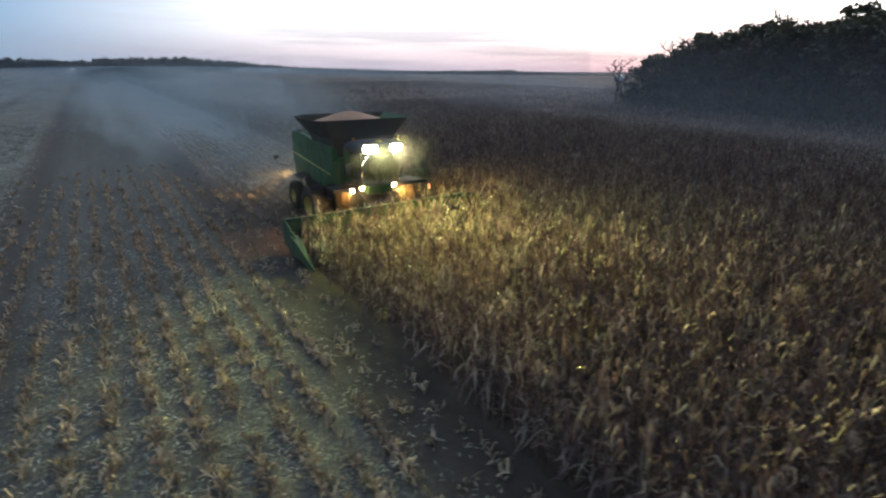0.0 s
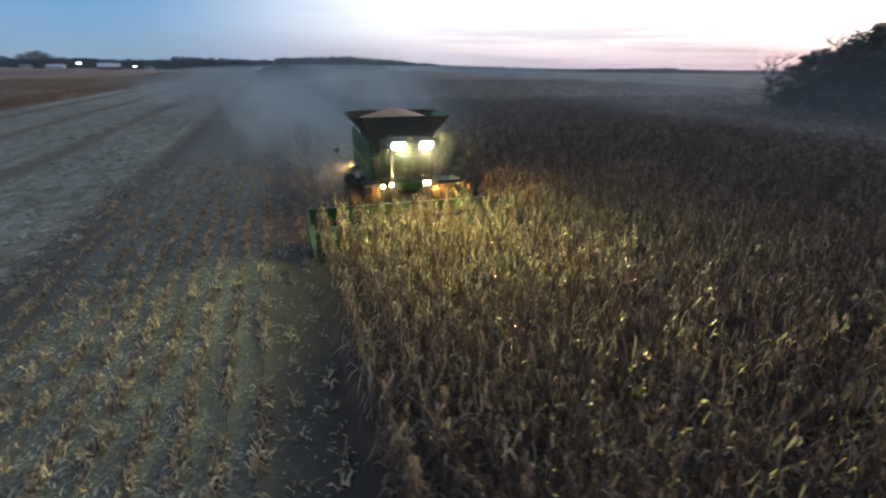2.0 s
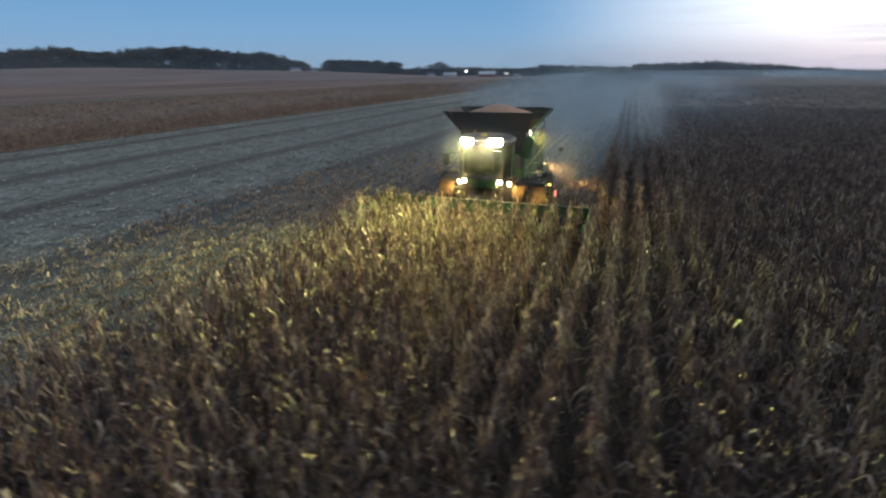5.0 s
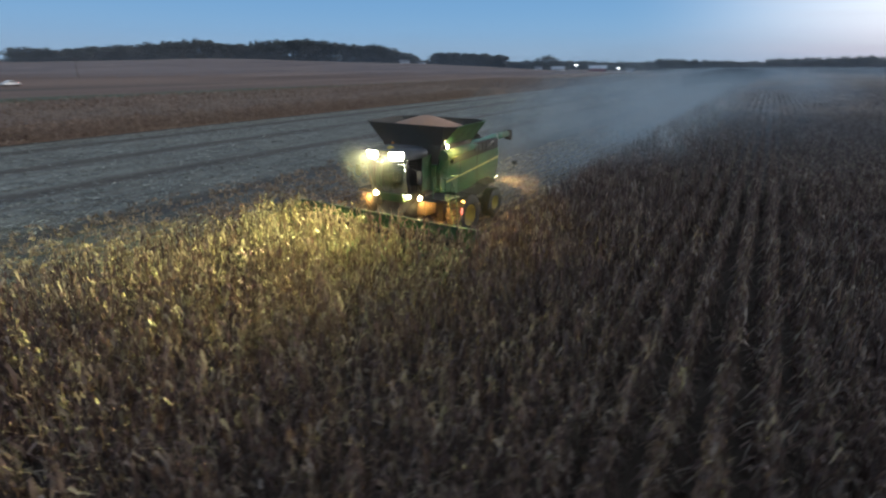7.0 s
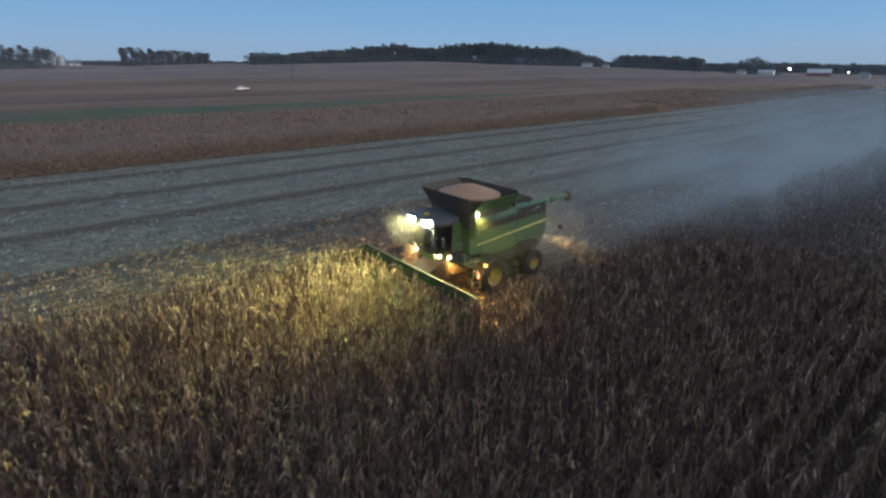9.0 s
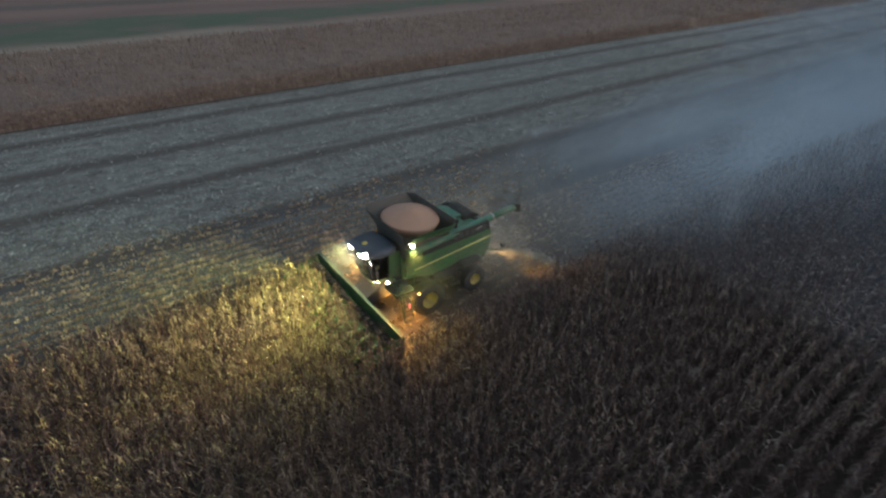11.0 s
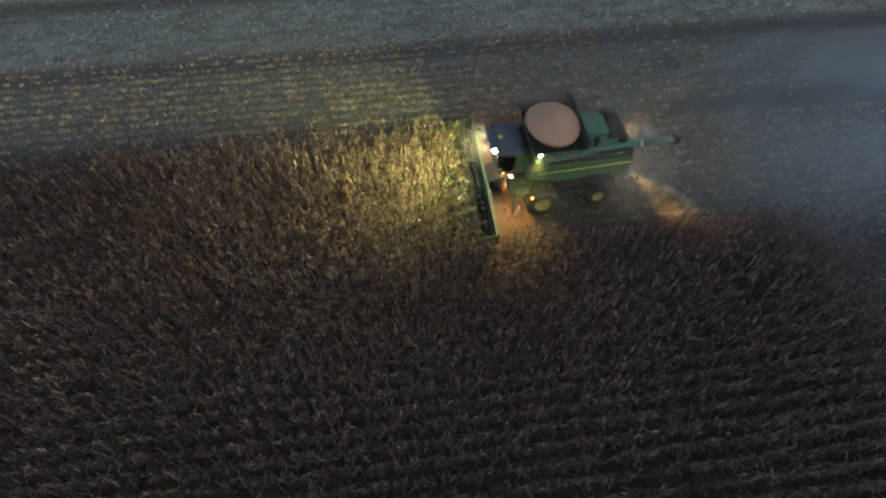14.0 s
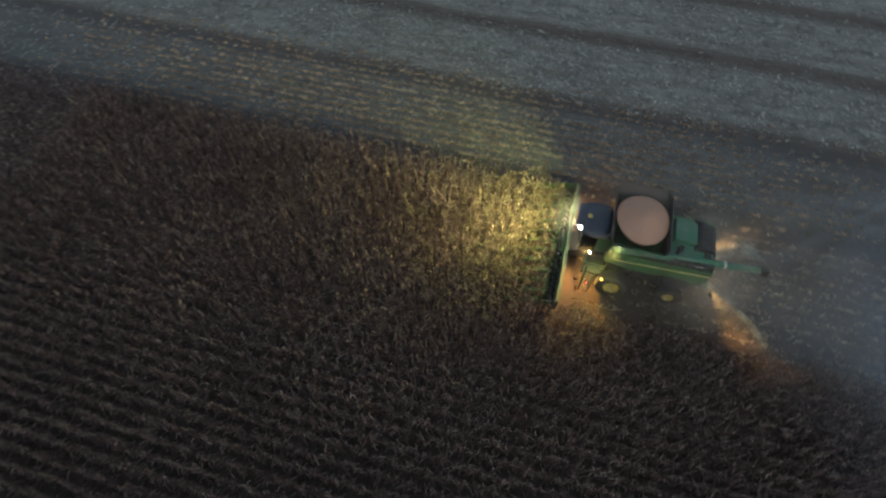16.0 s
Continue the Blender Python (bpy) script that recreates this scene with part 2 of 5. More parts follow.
def field_ground():
    """Soil under everything: residue on the harvested strips, bare dark soil under the crop, grass in the waterway."""
    m, n, l, b = shader("field_soil", 0.95)
    geo = n.new("ShaderNodeNewGeometry")
    pos = geo.outputs["Position"]
    sep = n.new("ShaderNodeSeparateXYZ")
    l.new(pos, sep.inputs[0])
    x, y = sep.outputs[0], sep.outputs[1]

    def m_(op, a, b_=None, clamp=False):
        k = n.new("ShaderNodeMath")
        k.operation, k.use_clamp = op, clamp
        for i, v in enumerate((a, b_)):
            if isinstance(v, (int, float)):
                k.inputs[i].default_value = v
            elif v is not None:
                l.new(v, k.inputs[i])
        return k.outputs[0]

    wob = m_("MULTIPLY", m_("SUBTRACT", noise_(n, l, 0.05, 3, pos), 0.5), 1.6)
    xw = m_("ADD", x, wob)
    fine, mid, big = noise_(n, l, 9.0, 5, pos), noise_(n, l, 1.1, 4, pos), noise_(n, l, 0.09, 4, pos)
    soil = blend(n, l, span(n, l, mid, 0.35, 0.7), (0.048, 0.036, 0.028), (0.080, 0.061, 0.047))
    chaff = blend(n, l, span(n, l, fine, 0.44, 0.60), (0.050, 0.050, 0.045), (0.41, 0.425, 0.36))
    chaff = blend(n, l, span(n, l, noise_(n, l, 2.6, 3, pos), 0.42, 0.62, 0.55, 0.0), chaff, (0.10, 0.085, 0.066))
    chaff = blend(n, l, span(n, l, big, 0.35, 0.7, 0, 0.4), chaff, (0.29, 0.29, 0.24))
    # stubble rows 0.762 m apart
    row = m_("ABSOLUTE", m_("SUBTRACT", m_("FRACT", m_("DIVIDE", m_("ADD", x, 400.0 * 0.762 + 4.572), 0.762)), 0.5))
    rowm = m_("MULTIPLY", m_("MULTIPLY", span(n, l, row, 0.30, 0.12), span(n, l, noise_(n, l, 3.0, 3, pos), 0.42, 0.62, 0.0, 0.35)), span(n, l, x, -18, -12, 0.12, 1.0))
    chaff = blend(n, l, rowm, chaff, (0.19, 0.125, 0.068))
    # dark lanes where two passes of the header meet, 9.14 m apart
    lane = m_("ABSOLUTE", m_("SUBTRACT", m_("FRACT", m_("DIVIDE", m_("ADD", xw, 9.144 * 40 + 14.0 - 4.572), 9.144)), 0.5))
    track = span(n, l, m_("ABSOLUTE", m_("SUBTRACT", lane, 0.085)), 0.035, 0.012)
    lanem = m_("MULTIPLY", m_("MAXIMUM", span(n, l, lane, 0.19, 0.03, 0.0, 0.95), m_("MULTIPLY", track, 0.8)), span(n, l, mid, 0.25, 0.55, 0.7, 1.0))
    chaff = blend(n, l, lanem, chaff, (0.056, 0.041, 0.029))
    drawn = n.new("ShaderNodeMapping")
    drawn.inputs["Scale"].default_value = (1.0, 0.22, 1.0)
    l.new(pos, drawn.inputs[0])
    chaff = blend(n, l, span(n, l, noise_(n, l, 1.0, 4, drawn.outputs[0]), 0.42, 0.62, 0.0, 0.6), chaff, (0.095, 0.080, 0.062))
    # the newest pass carries less residue
    chaff = blend(n, l, span(n, l, x, -14.6, -13.4, 0.0, 0.58), chaff, (0.046, 0.048, 0.047))
    # darker soil along the standing crop
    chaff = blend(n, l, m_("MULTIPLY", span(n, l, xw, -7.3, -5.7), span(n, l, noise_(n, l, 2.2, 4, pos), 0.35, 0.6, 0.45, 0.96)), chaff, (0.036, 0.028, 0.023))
    # old passes are paler and hide the rows
    cut = m_("MULTIPLY", span(n, l, x, -46.8, -46.2), span(n, l, x, -4.4, -4.7))
    behind = m_("MULTIPLY", m_("MULTIPLY", span(n, l, x, -4.9, -4.6), span(n, l, x, 4.75, 4.6)), span(n, l, y, -1.0, 0.4))
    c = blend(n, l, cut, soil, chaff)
    fresh = blend(n, l, span(n, l, fine, 0.4, 0.66, 0.0, 0.12), (0.070, 0.046, 0.033), chaff)
    c = blend(n, l, behind, c, fresh)
    # crop land to the west: brown, in long bands
    st = n.new("ShaderNodeMapping")
    st.inputs["Scale"].default_value = (0.022, 0.004, 1.0)
    st.inputs["Rotation"].default_value = (0, 0, radians(14))
    l.new(pos, st.inputs[0])
    bands = noise_(n, l, 1.0, 4, st.outputs[0], 0.55)
    crop = blend(n, l, span(n, l, bands, 0.38, 0.62), (0.105, 0.055, 0.037), (0.215, 0.128, 0.088))
    crop = blend(n, l, span(n, l, noise_(n, l, 0.6, 5, pos), 0.35, 0.7, 0, 0.55), crop, (0.10, 0.066, 0.048))
    west = span(n, l, x, -86, -87)
    c = blend(n, l, west, c, crop)
    gw = m_("ADD", x, m_("MULTIPLY", m_("SUBTRACT", noise_(n, l, 0.02, 3, pos), 0.5), 22.0))
    shrink = span(n, l, y, -20, 150, 0.0, 16.0)
    grass = m_("MULTIPLY", span(n, l, m_("SUBTRACT", gw, shrink), -142, -136), span(n, l, m_("ADD", gw, shrink), -98, -104))
    grass = m_("MULTIPLY", grass, span(n, l, y, 260, 120))
    grass = m_("MULTIPLY", grass, span(n, l, noise_(n, l, 0.06, 4, pos), 0.3, 0.55, 0.35, 1.0))
    c = blend(n, l, grass, c, blend(n, l, span(n, l, fine, 0.3, 0.7), (0.036, 0.058, 0.026), (0.080, 0.095, 0.045)))
    edge = m_("MULTIPLY", m_("MULTIPLY", span(n, l, gw, -106, -100), span(n, l, gw, -88, -92)), span(n, l, y, 120, 20))
    c = blend(n, l, m_("MULTIPLY", edge, 0.6), c, (0.26, 0.22, 0.15))
    bank = m_("MULTIPLY", span(n, l, m_("ABSOLUTE", m_("ADD", gw, 172.0)), 9.0, 4.0), span(n, l, y, 150, 40))
    c = blend(n, l, m_("MULTIPLY", bank, 0.6), c, (0.055, 0.05, 0.028))
    l.new(c, b.inputs["Base Color"])
    bump(n, l, b, fine, 0.6, 0.06)
    return m


soil_mat = field_ground()


def canopy_material():
    m, n, l, b = shader("far_crop_canopy", 0.95)
    pos = n.new("ShaderNodeNewGeometry").outputs["Position"]
    fine, mid, big = noise_(n, l, 3.2, 5, pos, 0.7), noise_(n, l, 0.35, 4, pos), noise_(n, l, 0.03, 3, pos)
    c = blend(n, l, span(n, l, fine, 0.36, 0.66), (0.085, 0.054, 0.040), (0.31, 0.215, 0.155))
    c = blend(n, l, span(n, l, mid, 0.35, 0.7, 0, 0.5), c, (0.15, 0.098, 0.072))
    c = blend(n, l, span(n, l, big, 0.4, 0.66, 0, 0.5), c, (0.20, 0.15, 0.10))
    l.new(c, b.inputs["Base Color"])
    bump(n, l, b, fine, 0.9, 0.3)
    return m


canopy_mat = canopy_material()


def dust_material(name, colour, alpha, scale, low=0.3, high=0.72, y0=8.0, y1=16.0, y2=140.0, y3=330.0, top=8.5):
    """Fine dust hanging in the air, thin enough to see through."""
    m, n, l, b = shader(name, 1.0)
    pos = n.new("ShaderNodeNewGeometry").outputs["Position"]
    st = n.new("ShaderNodeMapping")
    st.inputs["Scale"].default_value = (1.0, 0.45, 1.4)
    l.new(pos, st.inputs[0])
    f = noise_(n, l, scale, 4, st.outputs[0], 0.55)
    sep = n.new("ShaderNodeSeparateXYZ")
    l.new(pos, sep.inputs[0])
    a = span(n, l, f, low, high, 0.0, alpha)
    for axis, p, q in ((1, y0, y1), (1, y3, y2), (2, top, top * 0.3)):
        k = n.new("ShaderNodeMath")
        k.operation = "MULTIPLY"
        l.new(a, k.inputs[0])
        l.new(span(n, l, sep.outputs[axis], p, q), k.inputs[1])
        a = k.outputs[0]
    d = n.new("ShaderNodeBsdfDiffuse")
    t = n.new("ShaderNodeBsdfTranslucent")
    clear = n.new("ShaderNodeBsdfTransparent")
    for s in (d, t):
        s.inputs[0].default_value = (*colour, 1)
    half, veil = n.new("ShaderNodeMixShader"), n.new("ShaderNodeMixShader")
    half.inputs[0].default_value = 0.5
    l.new(d.outputs[0], half.inputs[1])
    l.new(t.outputs[0], half.inputs[2])
    l.new(a, veil.inputs[0])
    l.new(clear.outputs[0], veil.inputs[1])
    l.new(half.outputs[0], veil.inputs[2])
    l.new(veil.outputs[0], n["Material Output"].inputs[0])
    return m


# ------------------------------------------------------------ mesh helpers
def part(name, bm, material, parent=None, label="", smooth=False):
    me = bpy.data.meshes.new(name)
    bmesh.ops.recalc_face_normals(bm, faces=bm.faces)
    bm.to_mesh(me)
    bm.free()
    if smooth:
        me.polygons.foreach_set("use_smooth", [True] * len(me.polygons))
    me.materials.append(material)
    ob = new(name, me)
    if parent:
        ob.parent = parent
        ob.matrix_parent_inverse = parent.matrix_world.inverted()
    return tagged(ob, label)


def thing(name, x, y, z, label, category, group="", kind=""):
    ob = new(name)
    ob.empty_display_size = 0.3
    ob.location = (x, y, z)
    ob.matrix_world = pose(x, y, z)
    return tagged(ob, label, category, group, kind)


def soup(name, verts, faces, material, smooth=False):
    """A mesh from arrays of corners and triangles."""
    me = bpy.data.meshes.new(name)
    me.vertices.add(len(verts))
    me.vertices.foreach_set("co", np.asarray(verts, np.float32).ravel())
    k = faces.shape[1]
    me.loops.add(faces.size)
    me.loops.foreach_set("vertex_index", np.asarray(faces, np.int32).ravel())
    me.polygons.add(len(faces))
    me.polygons.foreach_set("loop_start", np.arange(0, faces.size, k, dtype=np.int32))
    me.polygons.foreach_set("use_smooth", np.full(len(faces), smooth))
    me.update(calc_edges=True)
    me.materials.append(material)
    return me


def box(bm, x0, x1, y0, y1, z0, z1, bev=0.0, seg=2):
    g = bmesh.ops.create_cube(bm, size=1)["verts"]
    for v in g:
        v.co = Vector((x0 + (v.co.x + 0.5) * (x1 - x0), y0 + (v.co.y + 0.5) * (y1 - y0), z0 + (v.co.z + 0.5) * (z1 - z0)))
    if bev:
        es = list({e for v in g for e in v.link_edges})
        bmesh.ops.bevel(bm, geom=es, offset=bev, segments=seg, affect="EDGES", profile=0.5)
    return bm


def boxes(*rows, bev=0.0):
    bm = bmesh.new()
    for r in rows:
        box(bm, *r, bev=bev)
    return bm


def rod(bm, a, b, r0, r1=None, seg=10, caps=True):
    a, b = Vector(a), Vector(b)
    r1 = r0 if r1 is None else r1
    d = b - a
    m = Matrix.Translation((a + b) / 2) @ d.to_track_quat("Z", "Y").to_matrix().to_4x4()
    bmesh.ops.create_cone(bm, cap_ends=caps, segments=seg, radius1=r0, radius2=max(r1, 1e-4), depth=d.length, matrix=m)
    return bm


def pipe(points, r, seg=8):
    bm = bmesh.new()
    for a, b in zip(points, points[1:]):
        rod(bm, a, b, r, seg=seg)
    return bm


def slab(profile, x0, x1, bev=0.0):
    """A profile of (y, z) corners drawn out along x."""
    bm = bmesh.new()
    a = [bm.verts.new((x0, y, z)) for y, z in profile]
    b = [bm.verts.new((x1, y, z)) for y, z in profile]
    bm.faces.new(a)
    bm.faces.new(list(reversed(b)))
    for i in range(len(profile)):
        j = (i + 1) % len(profile)
        bm.faces.new((a[j], a[i], b[i], b[j]))
    if bev:
        bmesh.ops.bevel(bm, geom=list(bm.edges), offset=bev, segments=2, affect="EDGES", profile=0.5)
    return bm


def sheet(corners, thick):
    """A flat plate with thickness from four corners."""
    bm = bmesh.new()
    c = [Vector(p) for p in corners]
    nrm = (c[1] - c[0]).cross(c[2] - c[0]).normalized() * thick
    a = [bm.verts.new(p) for p in c]
    b = [bm.verts.new(p + nrm) for p in c]
    bm.faces.new(a)
    bm.faces.new(list(reversed(b)))
    for i in range(4):
        j = (i + 1) % 4
        bm.faces.new((a[j], a[i], b[i], b[j]))
    return bm


def lathe(profile, seg=32):
    """A ring body: profile of (x along the axle, radius)."""
    bm = bmesh.new()
    rings = [[bm.verts.new((x, r * math.cos(i * math.tau / seg), r * math.sin(i * math.tau / seg))) for i in range(seg)] for x, r in profile]
    for p, q in zip(rings, rings[1:]):
        for i in range(seg):
            j = (i + 1) % seg
            bm.faces.new((p[i], p[j], q[j], q[i]))
    return bm


# ------------------------------------------------------------ ground
def smooth_(a, b, v):
    t = np.clip((v - a) / (b - a), 0, 1)
    return t * t * (3 - 2 * t)


def terrain(x, y):
    """Level round the machine, rolling farther off."""
    x, y = np.asarray(x, float), np.asarray(y, float)
    d = np.hypot(x, y)
    hill = 12.5 * np.exp(-(((x + 540) / 300) ** 2 + ((y - 440) / 260) ** 2))
    roll = 1.6 * np.sin(x * 0.021 + 1.1) * np.cos(y * 0.013) + 1.2 * np.sin(x * 0.011 - y * 0.017)
    west = 4.0 * smooth_(250, 900, -x) * smooth_(600, 100, y)
    return (hill + roll * smooth_(0, 500, -x) + west) * smooth_(110, 420, d) - 3.0 * smooth_(250, 900, y) * smooth_(-400, -60, x) - smooth_(150, 600, x) * (8.0 * smooth_(200, 800, y) + 5.0 * smooth_(550, 900, x))


def build_ground():
    radii = np.concatenate([np.linspace(0, 120, 40), np.geomspace(126, 4200, 90)])
    n = 180
    ang = np.linspace(0, math.tau, n, endpoint=False)
    R, A = np.meshgrid(radii[1:], ang, indexing="ij")
    X, Y = R * np.cos(A), R * np.sin(A)
    Z = terrain(X, Y)
    V = np.concatenate([[[0, 0, 0]], np.stack([X, Y, Z], -1).reshape(-1, 3)])
    F = []
    idx = np.arange(len(radii) - 2)[:, None] * n + 1
    i = np.arange(n)[None, :]
    j = (i + 1) % n
    a, b, c, d = idx + i, idx + n + i, idx + n + j, idx + j
    quad1 = np.stack([a, b, c], -1).reshape(-1, 3)
    quad2 = np.stack([a, c, d], -1).reshape(-1, 3)
    fan = np.stack([np.zeros(n, int), 1 + np.arange(n), 1 + (np.arange(n) + 1) % n], -1)
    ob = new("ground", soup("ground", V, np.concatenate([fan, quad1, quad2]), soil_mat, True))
    return tagged(ob, "wide field of dark soil, pale chopped residue and brown crop land", "field", kind="structure")


build_ground()

# ------------------------------------------------------------ corn
ROW = 0.762
FIRST = -4.19                 # the crop's edge row
rng = np.random.default_rng(7)


def ribbon(points, widths, turn):
    """A leaf: a strip along points in its own plane, ending in a tip."""
    c, s = math.cos(turn), math.sin(turn)
    v, f = [], []
    for (r, z, sway), w in zip(points[:-1], widths):
        x, y = c * r - s * sway, s * r + c * sway
        v += [(x - s * w / 2, y + c * w / 2, z), (x + s * w / 2, y - c * w / 2, z + 0.25 * w)]
    r, z, sway = points[-1]
    v.append((c * r - s * sway, s * r + c * sway, z))
    k = len(points) - 1
    for i in range(k - 1):
        a = 2 * i
        f += [(a, a + 1, a + 3), (a, a + 3, a + 2)]
    f.append((2 * k - 2, 2 * k - 1, 2 * k))
    return v, f


def corn_plant(rnd, leaves, steps, ear=True, tube=3):
    V, F = [], []

    def put(v, f):
        o = len(V)
        V.extend(v)
        F.extend([tuple(i + o for i in t) for t in f])

    h = rnd.uniform(1.85, 2.3)
    lean = rnd.uniform(-0.12, 0.12), rnd.uniform(-0.12, 0.12)
    axis = lambda z: (lean[0] * (z / h) ** 2, lean[1] * (z / h) ** 2)
    levels = [0.0, h * 0.55, h] if tube == 3 else [0.0, h]
    rad = [0.017, 0.013, 0.006] if tube == 3 else [0.02, 0.008]
    sv, sf = [], []
    for z, r in zip(levels, rad):
        ox, oy = axis(z)
        for i in range(tube):
            a = i * math.tau / tube
            sv.append((ox + r * math.cos(a), oy + r * math.sin(a), z))
    for k in range(len(levels) - 1):
        for i in range(tube):
            j = (i + 1) % tube
            a, b, c, d = k * tube + i, k * tube + j, (k + 1) * tube + j, (k + 1) * tube + i
            sf += [(a, b, c), (a, c, d)]
    put(sv, sf)
    base = rnd.uniform(0, math.tau)
    for i in range(leaves):
        z = h * (0.16 + 0.76 * (i + rnd.uniform(0, 0.7)) / leaves)
        turn = base + math.pi * i + rnd.uniform(-0.7, 0.7)
        out = rnd.uniform(0.07, 0.19) * (2.7 if z < 1.15 else 1.15)
        drop = rnd.uniform(0.28, 0.62)
        rise = rnd.uniform(0.02, 0.2)
        arch = z > 1.2 and rnd.random() < 0.2
        if arch:
            rise, drop, out = rnd.uniform(0.12, 0.3), rnd.uniform(0.15, 0.4), rnd.uniform(0.22, 0.36)
        if steps == 3:
            pts = [(0.0, z, 0.0), (out * 0.6, z + rise, 0.0), (out * 1.05, z + rise - drop * 0.45, rnd.uniform(-0.1, 0.1)), (out * rnd.uniform(0.6, 1.7), z + rise - drop, rnd.uniform(-0.2, 0.2))]
            wd = [0.03, rnd.uniform(0.04, 0.074), rnd.uniform(0.034, 0.058)]
        else:
            drop *= 0.7
            pts = [(0.0, z, 0.0), (out * 1.1, z + rise * 0.8, 0.0), (out * 1.7, z + rise - drop, rnd.uniform(-0.1, 0.1))]
            wd = [0.05, rnd.uniform(0.075, 0.12)]
        v, f = ribbon(pts, wd, turn)
        ox, oy = axis(z)
        put([(x + ox, y + oy, max(q, 0.03)) for x, y, q in v], f)
    if ear:
        z, turn = h * rnd.uniform(0.42, 0.52), base + rnd.uniform(0, 6)
        c, s = math.cos(turn), math.sin(turn)
        top, tip = (c * 0.03, s * 0.03, z), (c * 0.11, s * 0.11, z - 0.26)
        mid = (c * 0.10, s * 0.10, z - 0.1)
        ring = [(mid[0] - s * 0.03, mid[1] + c * 0.03, mid[2]), (mid[0] + c * 0.03, mid[1] + s * 0.03, mid[2] + 0.01), (mid[0] + s * 0.03, mid[1] - c * 0.03, mid[2])]
        put([top, tip, *ring], [(0, 2, 3), (0, 3, 4), (0, 4, 2), (1, 3, 2), (1, 4, 3), (1, 2, 4)])
    ox, oy = axis(h)
    for i in range(6 if tube == 3 else 2):
        a = rnd.uniform(0, math.tau)
        r, up = rnd.uniform(0.05, 0.16), rnd.uniform(-0.08, 0.2)
        w = 0.017 if tube == 3 else 0.035
        put([(ox - w, oy, h - 0.03), (ox + w, oy, h - 0.03), (ox + r * math.cos(a), oy + r * math.sin(a), h + up)], [(0, 1, 2)])
    return np.array(V, np.float32), np.array(F, np.int32)


def far_plant(rnd):
    """Corn seen from afar: a stalk with four hanging leaves."""
    V, F = [], []
    h = rnd.uniform(2.0, 2.45)
    for k in range(4):
        a = k * math.pi / 2 + rnd.uniform(-0.6, 0.6)
        c, s = math.cos(a), math.sin(a)
        z = h * rnd.uniform(0.6, 1.0)
        w, r = rnd.uniform(0.1, 0.17), rnd.uniform(0.15, 0.3)
        o = len(V)
        V += [(-s * w / 2, c * w / 2, z), (s * w / 2, -c * w / 2, z), (c * r, s * r, z - rnd.uniform(0.1, 0.75))]
        F.append((o, o + 1, o + 2))
    for a in (0.3, 1.9):
        o = len(V)
        c, s = 0.04 * math.cos(a), 0.04 * math.sin(a)
        V += [(-c, -s, 0), (c, s, 0), (0, 0, h + 0.1)]
        F.append((o, o + 1, o + 2))
    return np.array(V, np.float32), np.array(F, np.int32)


def plant_field(templates, places):
    """One mesh of many plants, each turned, scaled and leant a little."""
    VV, FF, off = [], [], 0
    pick = rng.integers(0, len(templates), len(places))
    for k, (V, F) in enumerate(templates):
        P = places[pick == k]
        m = len(P)
        if not m:
            continue
        a = rng.uniform(0, math.tau, m)
        s = rng.uniform(0.80, 1.10, m)
        c, q = np.cos(a)[:, None], np.sin(a)[:, None]
        x = V[None, :, 0] * c - V[None, :, 1] * q
        y = V[None, :, 0] * q + V[None, :, 1] * c
        z = V[None, :, 2] * s[:, None]
        lx, ly = rng.normal(0, 0.034, (m, 1)), rng.normal(0, 0.055, (m, 1))
        W = np.stack([x * 0.8 + lx * z + P[:, :1], y + ly * z + P[:, 1:2], z + P[:, 2:3]], -1)
        VV.append(W.reshape(-1, 3))
        FF.append((F[None] + (np.arange(m) * len(V))[:, None, None] + off).reshape(-1, 3))
        off += m * len(V)
    return np.concatenate(VV), np.concatenate(FF)


def rows_of(x0, x1, y0, y1, step, gap=0.10):
    k0, k1 = math.ceil((x0 - FIRST) / ROW), math.floor((x1 - FIRST) / ROW)
    out = []
    for k in range(k0, k1 + 1):
        y = np.arange(y0, y1, step) + rng.uniform(-0.35, 0.35, len(np.arange(y0, y1, step))) * step
        x = FIRST + k * ROW + rng.normal(0, 0.05, len(y))
        keep = rng.random(len(y)) > gap
        out.append(np.stack([x, y], -1)[keep])
    P = np.concatenate(out)
    return np.concatenate([P, terrain(P[:, 0], P[:, 1])[:, None]], 1)


def standing(P):
    """Leaves out what the machine has cut already and what the wood stands on."""
    cut = (P[:, 0] < 4.75) & (P[:, 1] > -0.75) & (P[:, 0] > -40)
    wood = (P[:, 0] > 63 - 0.18 * (37 - P[:, 1])) & (P[:, 1] < 40)
    return P[~cut & ~wood]


plants = random.Random(3)
FINE = [corn_plant(plants, 11, 3) for _ in range(9)]
MID = [corn_plant(plants, 6, 2, False, 2) for _ in range(8)]
FAR = [far_plant(plants) for _ in range(8)]


def inside(P, x0, x1, y0, y1):
    return (P[:, 0] > x0) & (P[:, 0] < x1) & (P[:, 1] > y0) & (P[:, 1] < y1)


